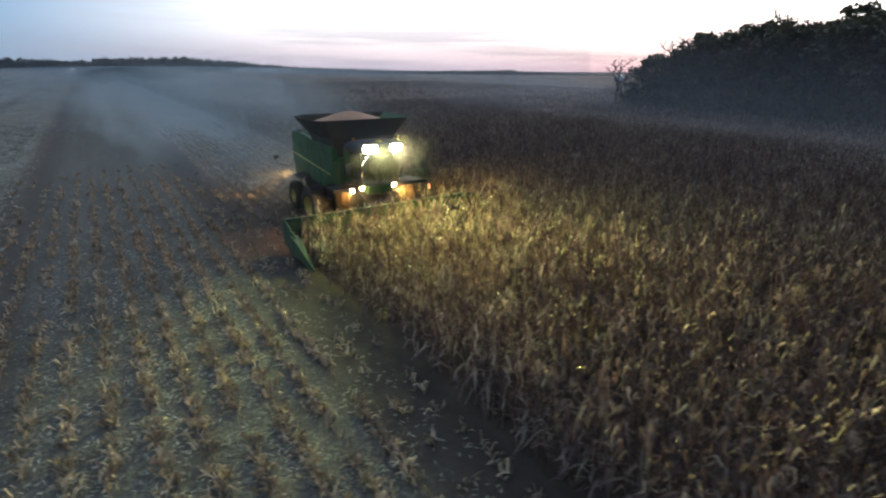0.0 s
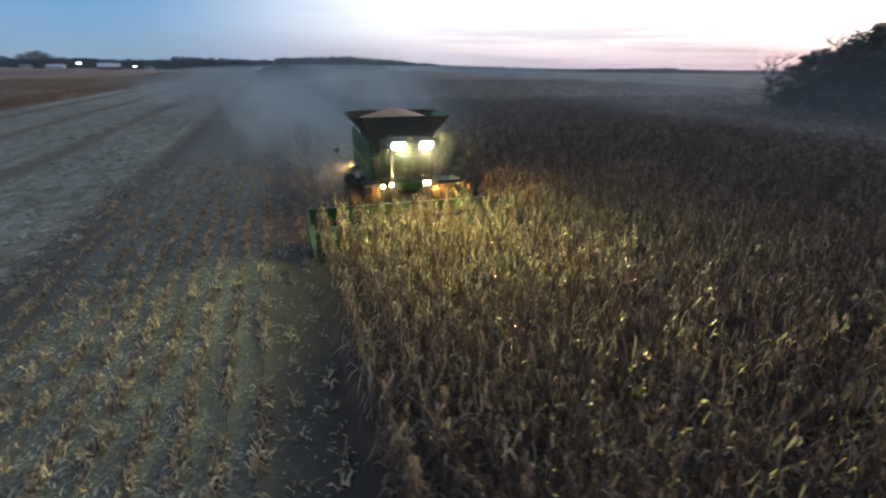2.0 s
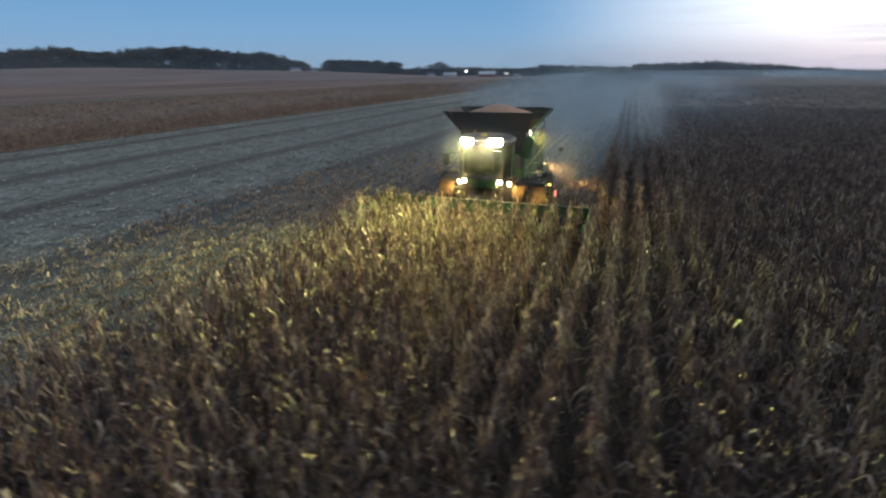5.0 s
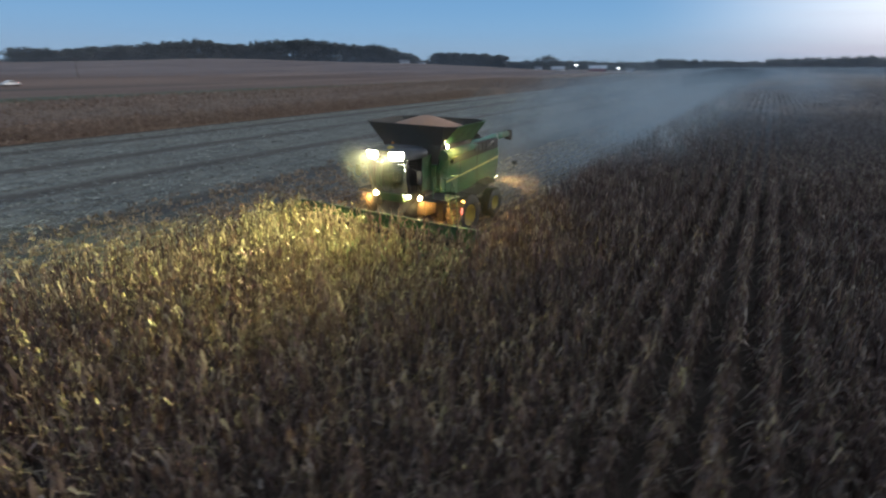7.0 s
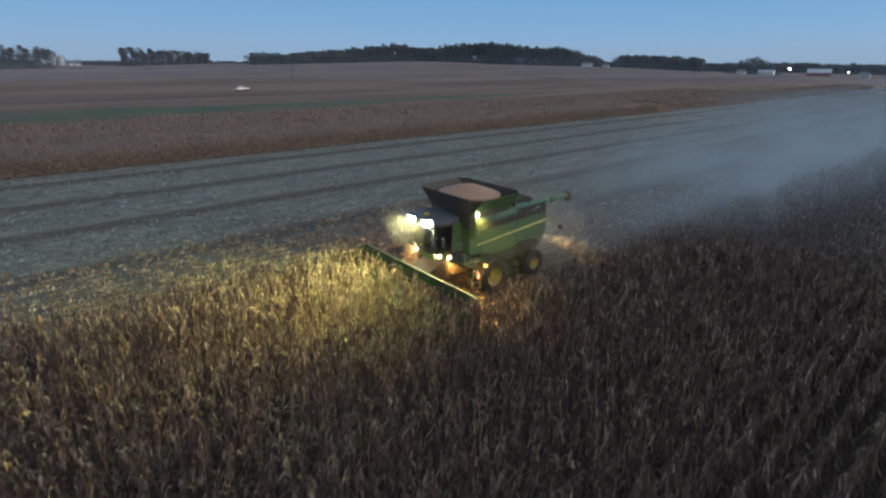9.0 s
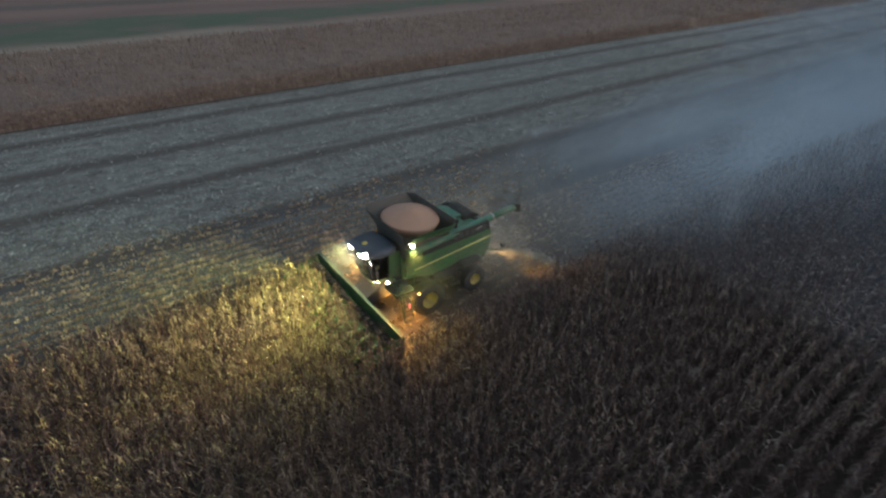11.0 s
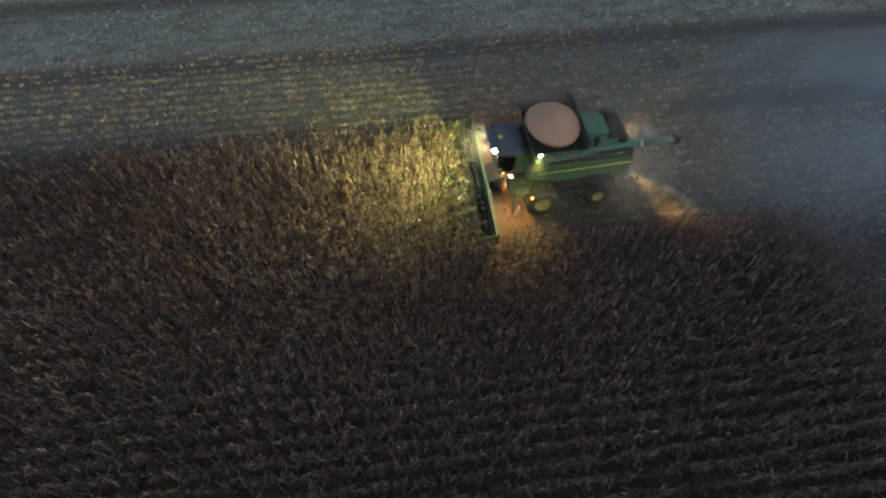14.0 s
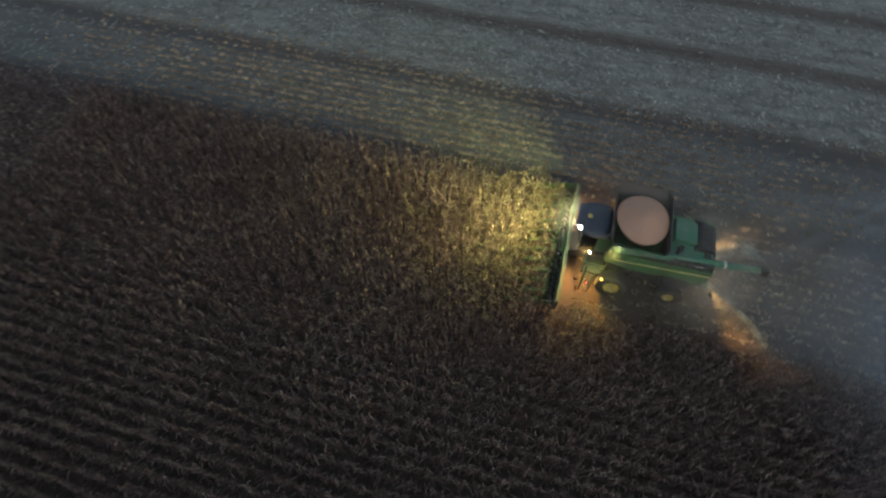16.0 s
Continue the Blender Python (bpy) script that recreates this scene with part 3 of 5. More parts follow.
def build_corn():
    near = standing(rows_of(FIRST - 0.1, 25.5, -38, 18, 0.165))
    V, F = plant_field(FINE, near)
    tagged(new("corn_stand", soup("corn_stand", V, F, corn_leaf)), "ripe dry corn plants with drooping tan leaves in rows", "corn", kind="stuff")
    mid = standing(rows_of(FIRST - 0.1, 48, -62, 62, 0.30))
    mid = mid[~inside(mid, -10, 25.6, -38, 18)]
    V, F = plant_field(MID, mid)
    tagged(new("corn_stand", soup("corn_stand_behind", V, F, corn_leaf)), "brown dry corn plants farther along the same rows", "corn", kind="stuff")
    far = standing(rows_of(FIRST - 0.1, 110, -90, 170, 0.42))
    far = far[~inside(far, -10, 48.2, -62, 62)]
    V, F = plant_field(FAR, far)
    tagged(new("corn_stand", soup("corn_stand_far", V, F, corn_leaf)), "distant brown corn field", "corn", kind="stuff")
    # the west strip's leaves, paler than those of the near corn
    west_leaf = leafy("west_corn_leaf", [(0.0, (0.17, 0.105, 0.078)), (0.35, (0.27, 0.18, 0.13)), (0.7, (0.38, 0.28, 0.21)), (1.0, (0.50, 0.40, 0.31))])
    west = np.concatenate([rows_of(-50.0, -46.6, -70, 110, 0.28), rows_of(-62, -50.0, -75, 120, 0.6)])
    V, F = plant_field(MID, west)
    tagged(new("corn_stand", soup("corn_stand_west", V, F, west_leaf)), "strip of reddish brown standing corn beyond the stubble", "corn", kind="stuff")
    west = np.concatenate([rows_of(-87, -62, -120, 200, 0.55), rows_of(-62, -46.6, 112, 300, 0.45)])
    V, F = plant_field(FAR, west)
    tagged(new("corn_stand", soup("corn_stand_west_far", V, F, west_leaf)), "reddish brown corn reaching to the grass waterway", "corn", kind="stuff")


build_corn()


def canopy(name, x0, x1, y0, y1, step, top, label):
    """The closed tops of a far crop, uneven, with sides down to the ground."""
    xs, ys = np.arange(x0, x1 + step, step), np.concatenate([np.arange(y0, min(y1, 260), step), np.geomspace(max(y0 + 1, 260), y1, 60)]) if y1 > 260 else np.arange(y0, y1 + step, step)
    X, Y = np.meshgrid(xs, ys, indexing="ij")
    Z = terrain(X, Y) + top + rng.normal(0, 0.16, X.shape)
    Z[0], Z[-1], Z[:, 0], Z[:, -1] = (terrain(X[0], Y[0]), terrain(X[-1], Y[-1]), terrain(X[:, 0], Y[:, 0]), terrain(X[:, -1], Y[:, -1]))
    V = np.stack([X, Y, Z], -1).reshape(-1, 3)
    i, j = np.meshgrid(np.arange(len(xs) - 1), np.arange(len(ys) - 1), indexing="ij")
    a = (i * len(ys) + j).ravel()
    F = np.stack([a, a + len(ys), a + len(ys) + 1, a + 1], -1)
    return tagged(new(name, soup(name, V, F, canopy_mat)), label, "corn", kind="stuff")


canopy("corn_canopy", 5.5, 84, 62, 880, 1.6, 1.75, "closed tops of the brown corn field stretching away")
canopy("corn_canopy", 84, 480, 66, 860, 4.0, 1.75, "closed tops of the far brown corn field")
canopy("corn_canopy", 40, 52, -60, 40, 1.6, 1.3, "closed tops of brown corn before the wood")
canopy("corn_canopy", 48, 84, 40, 62, 1.6, 1.5, "closed tops of brown corn beside the wood")
canopy("corn_canopy", -87, -48.5, -170, 760, 1.65, 1.6, "closed tops of reddish brown corn west of the stubble")
canopy("corn_canopy", 5.5, 48, -130, -60, 1.8, 1.6, "closed tops of the brown corn field")

# ------------------------------------------------------------ stubble and residue
def flakes(P, size, lift=0.05, wide=0.22):
    """Torn husks and leaves lying about: bent strips, each at its own angle."""
    m = len(P)
    L = rng.uniform(0.45, 1.3, m) * size
    w = L * rng.uniform(0.6, 1.3, m) * wide
    a, t = rng.uniform(0, math.tau, m), rng.normal(0, 0.4, m)
    c, s = np.cos(a), np.sin(a)
    k = rng.uniform(0.1, 0.5, m) * L
    z0 = P[:, 2] + rng.uniform(0.01, lift, m)
    up = np.abs(np.sin(t)) * L * 0.35
    pts = []
    for along, side, z in ((-0.5, -0.5, 0 * up), (-0.5, 0.5, 0.3 * up), (0.05, -0.5, k * 0.35), (0.05, 0.5, k * 0.35 + 0.3 * up), (0.5, 0.0, up)):
        pts.append(np.stack([P[:, 0] + c * along * L - s * side * w, P[:, 1] + s * along * L + c * side * w, z0 + z], -1))
    V = np.stack(pts, 1).reshape(-1, 3)
    F = np.array([(0, 2, 3), (0, 3, 1), (2, 4, 3)])[None] + (np.arange(m) * 5)[:, None, None]
    return V, F.reshape(-1, 3)


def scatter(x0, x1, y0, y1, per):
    m = int((x1 - x0) * (y1 - y0) * per)
    P = np.stack([rng.uniform(x0, x1, m), rng.uniform(y0, y1, m), np.zeros(m)], -1)
    return P


LANES = (-14.0, -23.15, -32.3, -41.4)


def faded(P, y0, y1, soft=9.0):
    """Thins a scatter out towards its two ends."""
    k = np.clip((P[:, 1] - y0) / soft, 0, 1) * np.clip((y1 - P[:, 1]) / soft, 0, 1)
    return P[rng.random(len(P)) < k]


def lane_keep(P, floor=0.07):
    """Less residue in the lanes where two passes meet and along the crop's edge."""
    d = np.min([np.abs(P[:, 0] - x + 0.5 * np.sin(P[:, 1] * 0.06 + x)) for x in LANES], axis=0)
    keep = np.clip((d - 0.3) / 1.2, floor, 1)
    edge = np.clip((-5.7 - P[:, 0] + 0.35 * np.sin(P[:, 1] * 0.8)) / 2.0, 0.2, 1)
    swath = np.sin((P[:, 0] - FIRST) * math.tau / ROW - 1.9 + 0.5 * np.sin(P[:, 1] * 0.5))
    lump = np.sin(P[:, 0] * 2.9 + 1.3 * np.sin(P[:, 1] * 1.1)) + np.sin(P[:, 1] * 2.3 + 1.6 * np.sin(P[:, 0] * 1.3))
    clump = np.clip(0.55 + 0.32 * swath * (P[:, 0] > -16) + 0.30 * lump, 0.03, 1)
    return P[rng.random(len(P)) < keep * edge * clump]


def stubs(xs, y0, y1, step, tall=0.3):
    out = []
    for x in xs:
        y = np.arange(y0, y1, step)
        y = y + rng.uniform(-0.4, 0.4, len(y)) * step
        keep = rng.random(len(y)) > 0.15
        out.append(np.stack([x + rng.normal(0, 0.05, len(y)), y], -1)[keep])
    P = faded(np.concatenate(out), y0, y1, 26.0)
    P = P[rng.random(len(P)) < np.clip((P[:, 0] + 16.5) / 6.0, 0.15, 1)]
    P = P[(rng.random(len(P)) < 0.3) | (P[:, 0] < -6.0) | (P[:, 0] > FIRST - 0.3)]
    m = len(P)
    h = rng.uniform(0.25, 0.95, m) * tall
    lx, ly = rng.normal(0, 0.35, m) * h, rng.normal(0.15, 0.4, m) * h
    V = []
    for z, r in ((0.0, 0.018), (1.0, 0.015)):
        for i in range(3):
            a = i * math.tau / 3
            V.append(np.stack([P[:, 0] + lx * z + r * math.cos(a), P[:, 1] + ly * z + r * math.sin(a), h * z - 0.01 * (1 - z)], -1))
    V = np.stack(V, 1).reshape(-1, 3)
    f = []
    for i in range(3):
        j = (i + 1) % 3
        f += [(i, j, j + 3), (i, j + 3, i + 3)]
    F = (np.array(f)[None] + (np.arange(m) * 6)[:, None, None]).reshape(-1, 3)
    # torn sheaths standing up round each stub, in uneven tufts
    patch = np.sin(P[:, 0] * 5.1 + P[:, 1] * 1.3) + np.sin(P[:, 1] * 2.9 - P[:, 0]) + rng.normal(0, 0.9, m) > -1.1
    Q = np.repeat(P[patch], 8, axis=0)
    k = len(Q)
    a, b = rng.uniform(0, math.tau, k), rng.uniform(0, math.tau, k)
    up, reach, w = rng.uniform(0.04, 0.22, k) * tall / 0.3, rng.uniform(0.06, 0.19, k), rng.uniform(0.017, 0.038, k)
    x0, y0 = Q[:, 0] + rng.normal(0, 0.085, k), Q[:, 1] + rng.normal(0, 0.12, k)
    ca, sa, cb, sb = np.cos(a), np.sin(a), np.cos(b), np.sin(b)
    V2 = np.stack([np.stack([x0 - cb * w, y0 - sb * w, 0 * w], -1), np.stack([x0 + cb * w, y0 + sb * w, 0 * w], -1),
                   np.stack([x0 + ca * reach * 0.7 - cb * w, y0 + sa * reach * 0.7 - sb * w, up], -1), np.stack([x0 + ca * reach * 0.7 + cb * w, y0 + sa * reach * 0.7 + sb * w, up], -1),
                   np.stack([x0 + ca * reach * 1.5, y0 + sa * reach * 1.5, up * rng.uniform(0.3, 1.1, k)], -1)], 1).reshape(-1, 3)
    F2 = (np.array([(0, 1, 3), (0, 3, 2), (2, 3, 4)])[None] + (np.arange(k) * 5)[:, None, None]).reshape(-1, 3)
    return np.concatenate([V, V2]), np.concatenate([F, F2 + len(V)])


def build_stubble():
    P = lane_keep(np.concatenate([faded(scatter(-14, -4.7, -34, 12, 120), -34, 12), faded(scatter(-14, -4.7, -46, 66, 30), -46, 66)]))
    V, F = flakes(P, 0.115)
    tagged(new("husk_residue", soup("husk_residue", V, F, husk)), "pale chopped corn husks and leaves covering the stubble", "residue", kind="stuff")
    P = lane_keep(np.concatenate([scatter(-46.4, -23, -50, 90, 24), scatter(-23, -14, -46, 66, 34), scatter(-23, -4.7, 50, 130, 10), scatter(-23, -4.7, -70, -34, 13)]))
    V, F = flakes(P, 0.33)
    tagged(new("husk_residue", soup("husk_residue_far", V, F, husk)), "pale corn residue in long strips on the cut field", "residue", kind="stuff")
    P = np.concatenate([scatter(-4.6, 4.6, 0.6, 10, 1.5), scatter(-4.6, 4.6, 10, 70, 4)])
    V, F = flakes(P, 0.2)
    tagged(new("husk_residue", soup("husk_residue_fresh", V, F, husk)), "freshly chopped residue behind the combine", "residue", kind="stuff")
    P = scatter(-4.2, 22, -36, -1.6, 5)
    V, F = flakes(P, 0.36, 0.06)
    tagged(new("fallen_leaf_litter", soup("fallen_leaf_litter", V, F, corn_leaf)), "dry fallen corn leaves lying between the rows", "litter", kind="stuff")
    xs = [FIRST - ROW * k for k in range(1, 16)]
    V, F = stubs(xs, -50, 26, 0.15)
    tagged(new("corn_stubble", soup("corn_stubble", V, F, stub_mat)), "rows of short cut corn stalks in the soil", "stubble", kind="stuff")
    V, F = stubs([FIRST + ROW * k for k in range(12)], -21, 60, 0.36)
    keep = V[F[:, 0], 1] > 0.9
    tagged(new("corn_stubble", soup("corn_stubble_fresh", V, F[keep], stub_mat)), "freshly cut stalk rows behind the combine", "stubble", kind="stuff")


build_stubble()


# ------------------------------------------------------------ combine harvester
def spot(name, eye, target, watts, degrees, colour, blend_=0.5, size=0.12):
    lamp = bpy.data.lights.new(name, "SPOT")
    lamp.energy, lamp.spot_size, lamp.spot_blend, lamp.color, lamp.shadow_soft_size = watts, radians(degrees), blend_, colour, size
    ob = new(name, lamp)
    ob.matrix_world = look(eye, target)
    return ob


def work_lamp(parent, at, aim, r, glow, name="work_lamp", label="round lit work lamp"):
    """A round lamp: housing, rim and glowing lens."""
    at, aim = Vector(at), Vector(aim).normalized()
    body = part(name, rod(bmesh.new(), at - aim * r * 1.1, at, r * 0.75, r * 1.08, 14), lamp_box, parent, label)
    dome = bmesh.new()
    m = Matrix.Translation(at + aim * r * 0.15) @ aim.to_track_quat("Z", "Y").to_matrix().to_4x4() @ Matrix.Diagonal((1, 1, 0.7, 1))
    bmesh.ops.create_uvsphere(dome, u_segments=14, v_segments=8, radius=r, matrix=m)
    part("lens", dome, glow, body, "", True)
    return body


def wheel(parent, x, y, r, width, rim_r, name):
    """Tyre with slanting lugs on a dished rim, outward along x's sign."""
    s = 1 if x > 0 else -1
    w = width / 2
    hub = part(name, lathe([(-0.1, 0.02), (-0.1, rim_r * 0.55), (0.02, rim_r * 0.72), (0.05, rim_r * 0.95), (w * 0.85, rim_r), (w * 0.92, rim_r * 1.04)], 28), yellow, parent, "yellow steel wheel with a black tyre", True)
    hub.matrix_world = pose(x, y, r) @ Matrix.Diagonal((s, 1, 1, 1))
    bm = lathe([(-w * 0.75, rim_r * 0.98), (-w * 0.95, rim_r * 1.15), (-w, r * 0.8), (-w * 0.9, r * 0.93), (-w * 0.6, r * 0.965), (0, r * 0.975), (w * 0.6, r * 0.965), (w * 0.9, r * 0.93), (w, r * 0.8), (w * 0.95, rim_r * 1.15), (w * 0.75, rim_r * 0.98)], 40)
    n = 22
    for i in range(n):
        for side in (-1, 1):
            a = (i + (0.5 if side > 0 else 0)) * math.tau / n
            g = bmesh.ops.create_cube(bm, size=1)["verts"]
            m = Matrix.Rotation(a, 4, "X") @ Matrix.Translation((side * w * 0.5, 0, r * 0.968)) @ Matrix.Rotation(side * 0.7, 4, "Z") @ Matrix.Diagonal((w * 1.05, 0.055, r * 0.06, 1))
            bmesh.ops.transform(bm, matrix=m, verts=g)
    tyre = part("tyre", bm, rubber, hub, "", False)
    tyre.matrix_world = hub.matrix_world
    bm = bmesh.new()
    for i in range(10):
        a = i * math.tau / 10
        rod(bm, (-0.1, rim_r * 0.36 * math.cos(a), rim_r * 0.36 * math.sin(a)), (-0.05, rim_r * 0.36 * math.cos(a), rim_r * 0.36 * math.sin(a)), 0.022, seg=6)
    rod(bm, (-0.1, 0, 0), (0.08, 0, 0), rim_r * 0.24, rim_r * 0.2, 16)
    cap = part("wheel_hub", bm, yellow, hub)
    cap.matrix_world = hub.matrix_world
    return hub


def build_combine():
    c = thing("combine_harvester", 0, 4.4, 0, "green and yellow combine harvester with lit work lamps cutting corn", "combine")
    # frame under the hull
    part("chassis", boxes((-1.15, 1.15, 1.6, 7.6, 1.0, 2.1), bev=0.06), black, c)
    part("front_axle", boxes((-2.1, 2.1, 2.7, 3.35, 0.75, 1.25), (-1.5, -1.1, 2.5, 3.5, 0.6, 1.6), (1.1, 1.5, 2.5, 3.5, 0.6, 1.6), bev=0.05), black, c)
    part("rear_axle", boxes((-1.85, 1.85, 6.25, 6.55, 0.65, 0.92), (-0.25, 0.25, 6.1, 6.7, 0.7, 1.3), bev=0.04), black, c)
    for s in (1, -1):
        wheel(c, 2.28 * s, 3.03, 0.98, 0.72, 0.46, "front_wheel")
        wheel(c, 1.98 * s, 6.42, 0.76, 0.50, 0.33, "rear_wheel")
    # hull sides: swept panels with a rising stripe
    prof = [(2.25, 2.02), (2.9, 1.98), (4.0, 1.62), (5.3, 1.78), (5.9, 1.98), (6.9, 1.98), (7.35, 1.62), (7.75, 1.66), (8.05, 2.3), (8.06, 3.2), (7.9, 3.32), (4.6, 3.2), (2.6, 3.12), (2.25, 3.0)]
    for s in (1, -1):
        p = part("side_panel", slab(prof, 1.32 * s, 1.52 * s, 0.035), green, c, "green hull side panel with a yellow stripe")
        part("stripe", sheet([(1.525 * s, 2.75, 2.38), (1.525 * s, 8.0, 2.75), (1.525 * s, 8.0, 2.85), (1.525 * s, 2.75, 2.43)], 0.006 * s), stripe_mat, p)
        for y in (4.0, 5.65):
            part("panel_seam", boxes((min(1.521 * s, 1.529 * s), max(1.521 * s, 1.529 * s), y, y + 0.02, 1.85, 3.28)), black, p)
        # above the panel: a louvred band under the auger, a closed green panel on the other side
        if s > 0:
            b = part("louvre_band", slab([(3.3, 3.10), (7.95, 3.28), (7.85, 3.80), (5.3, 3.82), (3.6, 3.5)], 1.30 * s, 1.535 * s, 0.02), black, c)
            for k in range(6):
                y = 5.35 + k * 0.4
                part("louvre", boxes((1.53, 1.56, y, y + 0.26, 3.40, 3.70), bev=0.01), dark_grey, b)
        else:
            part("upper_panel", slab([(2.3, 3.05), (7.98, 3.24), (7.98, 3.72), (7.75, 3.92), (7.2, 3.98), (5.6, 3.86), (4.9, 3.72), (2.3, 3.72)], 1.28 * s, 1.545 * s, 0.05), green, c, "closed green upper side panel")
        part("rear_fender", sheet([(1.3 * s, 5.75, 1.9), (1.95 * s, 5.75, 1.72), (1.95 * s, 7.1, 1.72), (1.3 * s, 7.1, 1.9)], 0.03), black, c)
    part("hull", slab([(2.2, 2.0), (7.4, 1.7), (7.95, 2.2), (7.98, 3.35), (7.6, 3.55), (5.3, 3.62), (2.2, 3.2)], -1.33, 1.33, 0.03), green, c)
    # rear hood, chopper and spreader
    part("rear_hood", slab([(6.9, 3.3), (7.95, 3.2), (8.22, 2.9), (8.2, 1.95), (7.9, 1.75), (7.4, 1.9)], -1.22, 1.22, 0.06), green, c)
    part("chopper", slab([(7.2, 1.15), (8.1, 1.05), (8.35, 1.45), (8.1, 1.85), (7.2, 1.85)], -0.95, 0.95, 0.04), black, c)
    for s in (0.5, -0.5):
        part("spreader_disc", rod(bmesh.new(), (s, 8.2, 0.98), (s, 8.2, 1.06), 0.36, seg=20), black, c)
    part("tail_gate", boxes((-0.85, 0.85, 8.2, 8.25, 2.0, 2.8), bev=0.02), green, c)
    # engine deck with its covers and the round air screen
    part("engine_deck", boxes((-1.25, 1.25, 5.2, 7.85, 3.5, 3.72), bev=0.04), teal, c)
    part("engine_cover", slab([(5.55, 3.7), (6.9, 3.7), (6.85, 3.98), (5.6, 4.02)], -1.3, 0.25, 0.05), teal, c, "blue-green engine cover")
    part("air_screen", rod(bmesh.new(), (-1.22, 7.0, 3.55), (-1.46, 7.0, 3.55), 0.52, seg=28), black, c)
    arch = [(6.75, 3.5), (6.8, 3.84), (6.95, 4.0), (7.25, 4.06), (7.6, 4.0), (7.88, 3.82), (8.04, 3.55), (8.06, 3.3)]
    part("cooler_box", slab(arch, -1.3, 0.55, 0.06), black, c, "rounded black cooler housing at the rear")
    part("cooler_cowl", slab([(7.3, 3.5), (7.35, 3.78), (7.7, 3.74), (7.95, 3.52), (8.0, 3.3)], 0.55, 1.28, 0.05), black, c)
    for k in range(4):
        part("cooler_slat", boxes((-1.05 + k * 0.36, -0.8 + k * 0.36, 7.02, 7.5, 4.03, 4.075), bev=0.01), rubber, c)
    part("grab_handle", pipe([(1.54, 6.9, 3.5), (1.6, 6.9, 3.62), (1.6, 7.25, 3.70), (1.54, 7.3, 3.6)], 0.022, 8), steel, c, "bright steel grab handle")
    part("air_intake", rod(rod(bmesh.new(), (0.95, 5.9, 3.7), (0.95, 5.9, 4.1), 0.11, seg=14), (0.95, 5.9, 4.1), (0.95, 5.9, 4.28), 0.2, 0.16, 16), black, c)
    # grain tank with four flared extension flaps
    y0, y1 = 2.25, 4.98
    bm = bmesh.new()
    lo = [bm.verts.new(v) for v in ((-1.3, y0 + 0.1, 3.1), (1.3, y0 + 0.1, 3.1), (1.3, y1, 3.1), (-1.3, y1, 3.1))]
    hi = [bm.verts.new(v) for v in ((-1.55, y0, 4.1), (1.55, y0, 4.1), (1.55, y1 + 0.1, 4.1), (-1.55, y1 + 0.1, 4.1))]
    for i in range(4):
        j = (i + 1) % 4
        bm.faces.new((lo[i], lo[j], hi[j], hi[i]))
    bm.faces.new(lo)
    part("grain_tank", bm, flap_mat, c)
    B = [(-1.56, y0, 4.08), (1.56, y0, 4.08), (1.56, y1 + 0.1, 4.08), (-1.56, y1 + 0.1, 4.08)]
    T = [(-2.36, 1.92, 4.90), (2.36, 1.92, 4.90), (2.36, 5.1, 4.94), (-2.36, 5.1, 4.94)]
    for i in range(4):
        j = (i + 1) % 4
        a, b, d, e = Vector(B[i]), Vector(B[j]), Vector(T[j]), Vector(T[i])
        # each flap stops short of the corner, where a folded gusset joins two of them
        d2, e2 = d.lerp(e, 0.1), e.lerp(d, 0.1)
        f = part("tank_flap", sheet([a, b, d2, e2], 0.02), green if i == 1 else flap_mat, c, "green grain tank extension flap" if i == 1 else "dark grey grain tank extension flap")
        part("flap_rim", pipe([e2, d2], 0.016, 6), green if i == 1 else flap_mat, f)
        k = (j + 1) % 4
        d3 = d.lerp(Vector(T[k]), 0.1)
        bm = bmesh.new()
        v = [bm.verts.new(p) for p in (b, d2, d3)]
        bm.faces.new(v)
        g = bmesh.ops.extrude_face_region(bm, geom=list(bm.faces))["geom"]
        bmesh.ops.translate(bm, vec=(0, 0, -0.015), verts=[q for q in g if isinstance(q, bmesh.types.BMVert)])
        part("corner_gusset", bm, flap_mat, c)
    # cab
    base = part("cab_base", slab([(0.75, 1.75), (2.2, 1.75), (2.2, 2.15), (0.64, 2.15)], -0.6, 0.6, 0.04), green, c)
    for s in (1, -1):
        part("cab_pillar", pipe([(0.96 * s, 0.68, 2.15), (1.0 * s, 0.48, 3.0), (1.02 * s, 0.54, 3.66)], 0.045, 8), black, c)
        part("cab_pillar", pipe([(1.0 * s, 1.5, 2.15), (1.05 * s, 1.5, 3.66)], 0.04, 8), black, c)
        w = part("side_window", sheet([(1.0 * s, 0.69, 2.18), (1.0 * s, 1.5, 2.18), (1.04 * s, 1.5, 3.64), (1.03 * s, 0.57, 3.64)], 0.012), glass, c)
        part("cab_wall", sheet([(1.0 * s, 1.52, 2.15), (1.0 * s, 2.2, 2.15), (1.05 * s, 2.2, 3.66), (1.05 * s, 1.52, 3.66)], 0.04), green, c)
    bm = bmesh.new()
    # bowed windscreen
    xs = [-0.95 + 1.9 * i / 8 for i in range(9)]
    rows = [[bm.verts.new((x, 0.66 - 0.2 * math.sin((z - 2.15) / 1.5 * math.pi * 0.8) - 0.16 * (1 - (x / 0.95) ** 2), z)) for x in xs] for z in (2.16, 2.6, 3.1, 3.64)]
    for p, q in zip(rows, rows[1:]):
        for i in range(8):
            bm.faces.new((p[i], p[i + 1], q[i + 1], q[i]))
    bmesh.ops.solidify(bm, geom=list(bm.faces), thickness=0.012)
    part("windscreen", bm, glass, c, "", True)
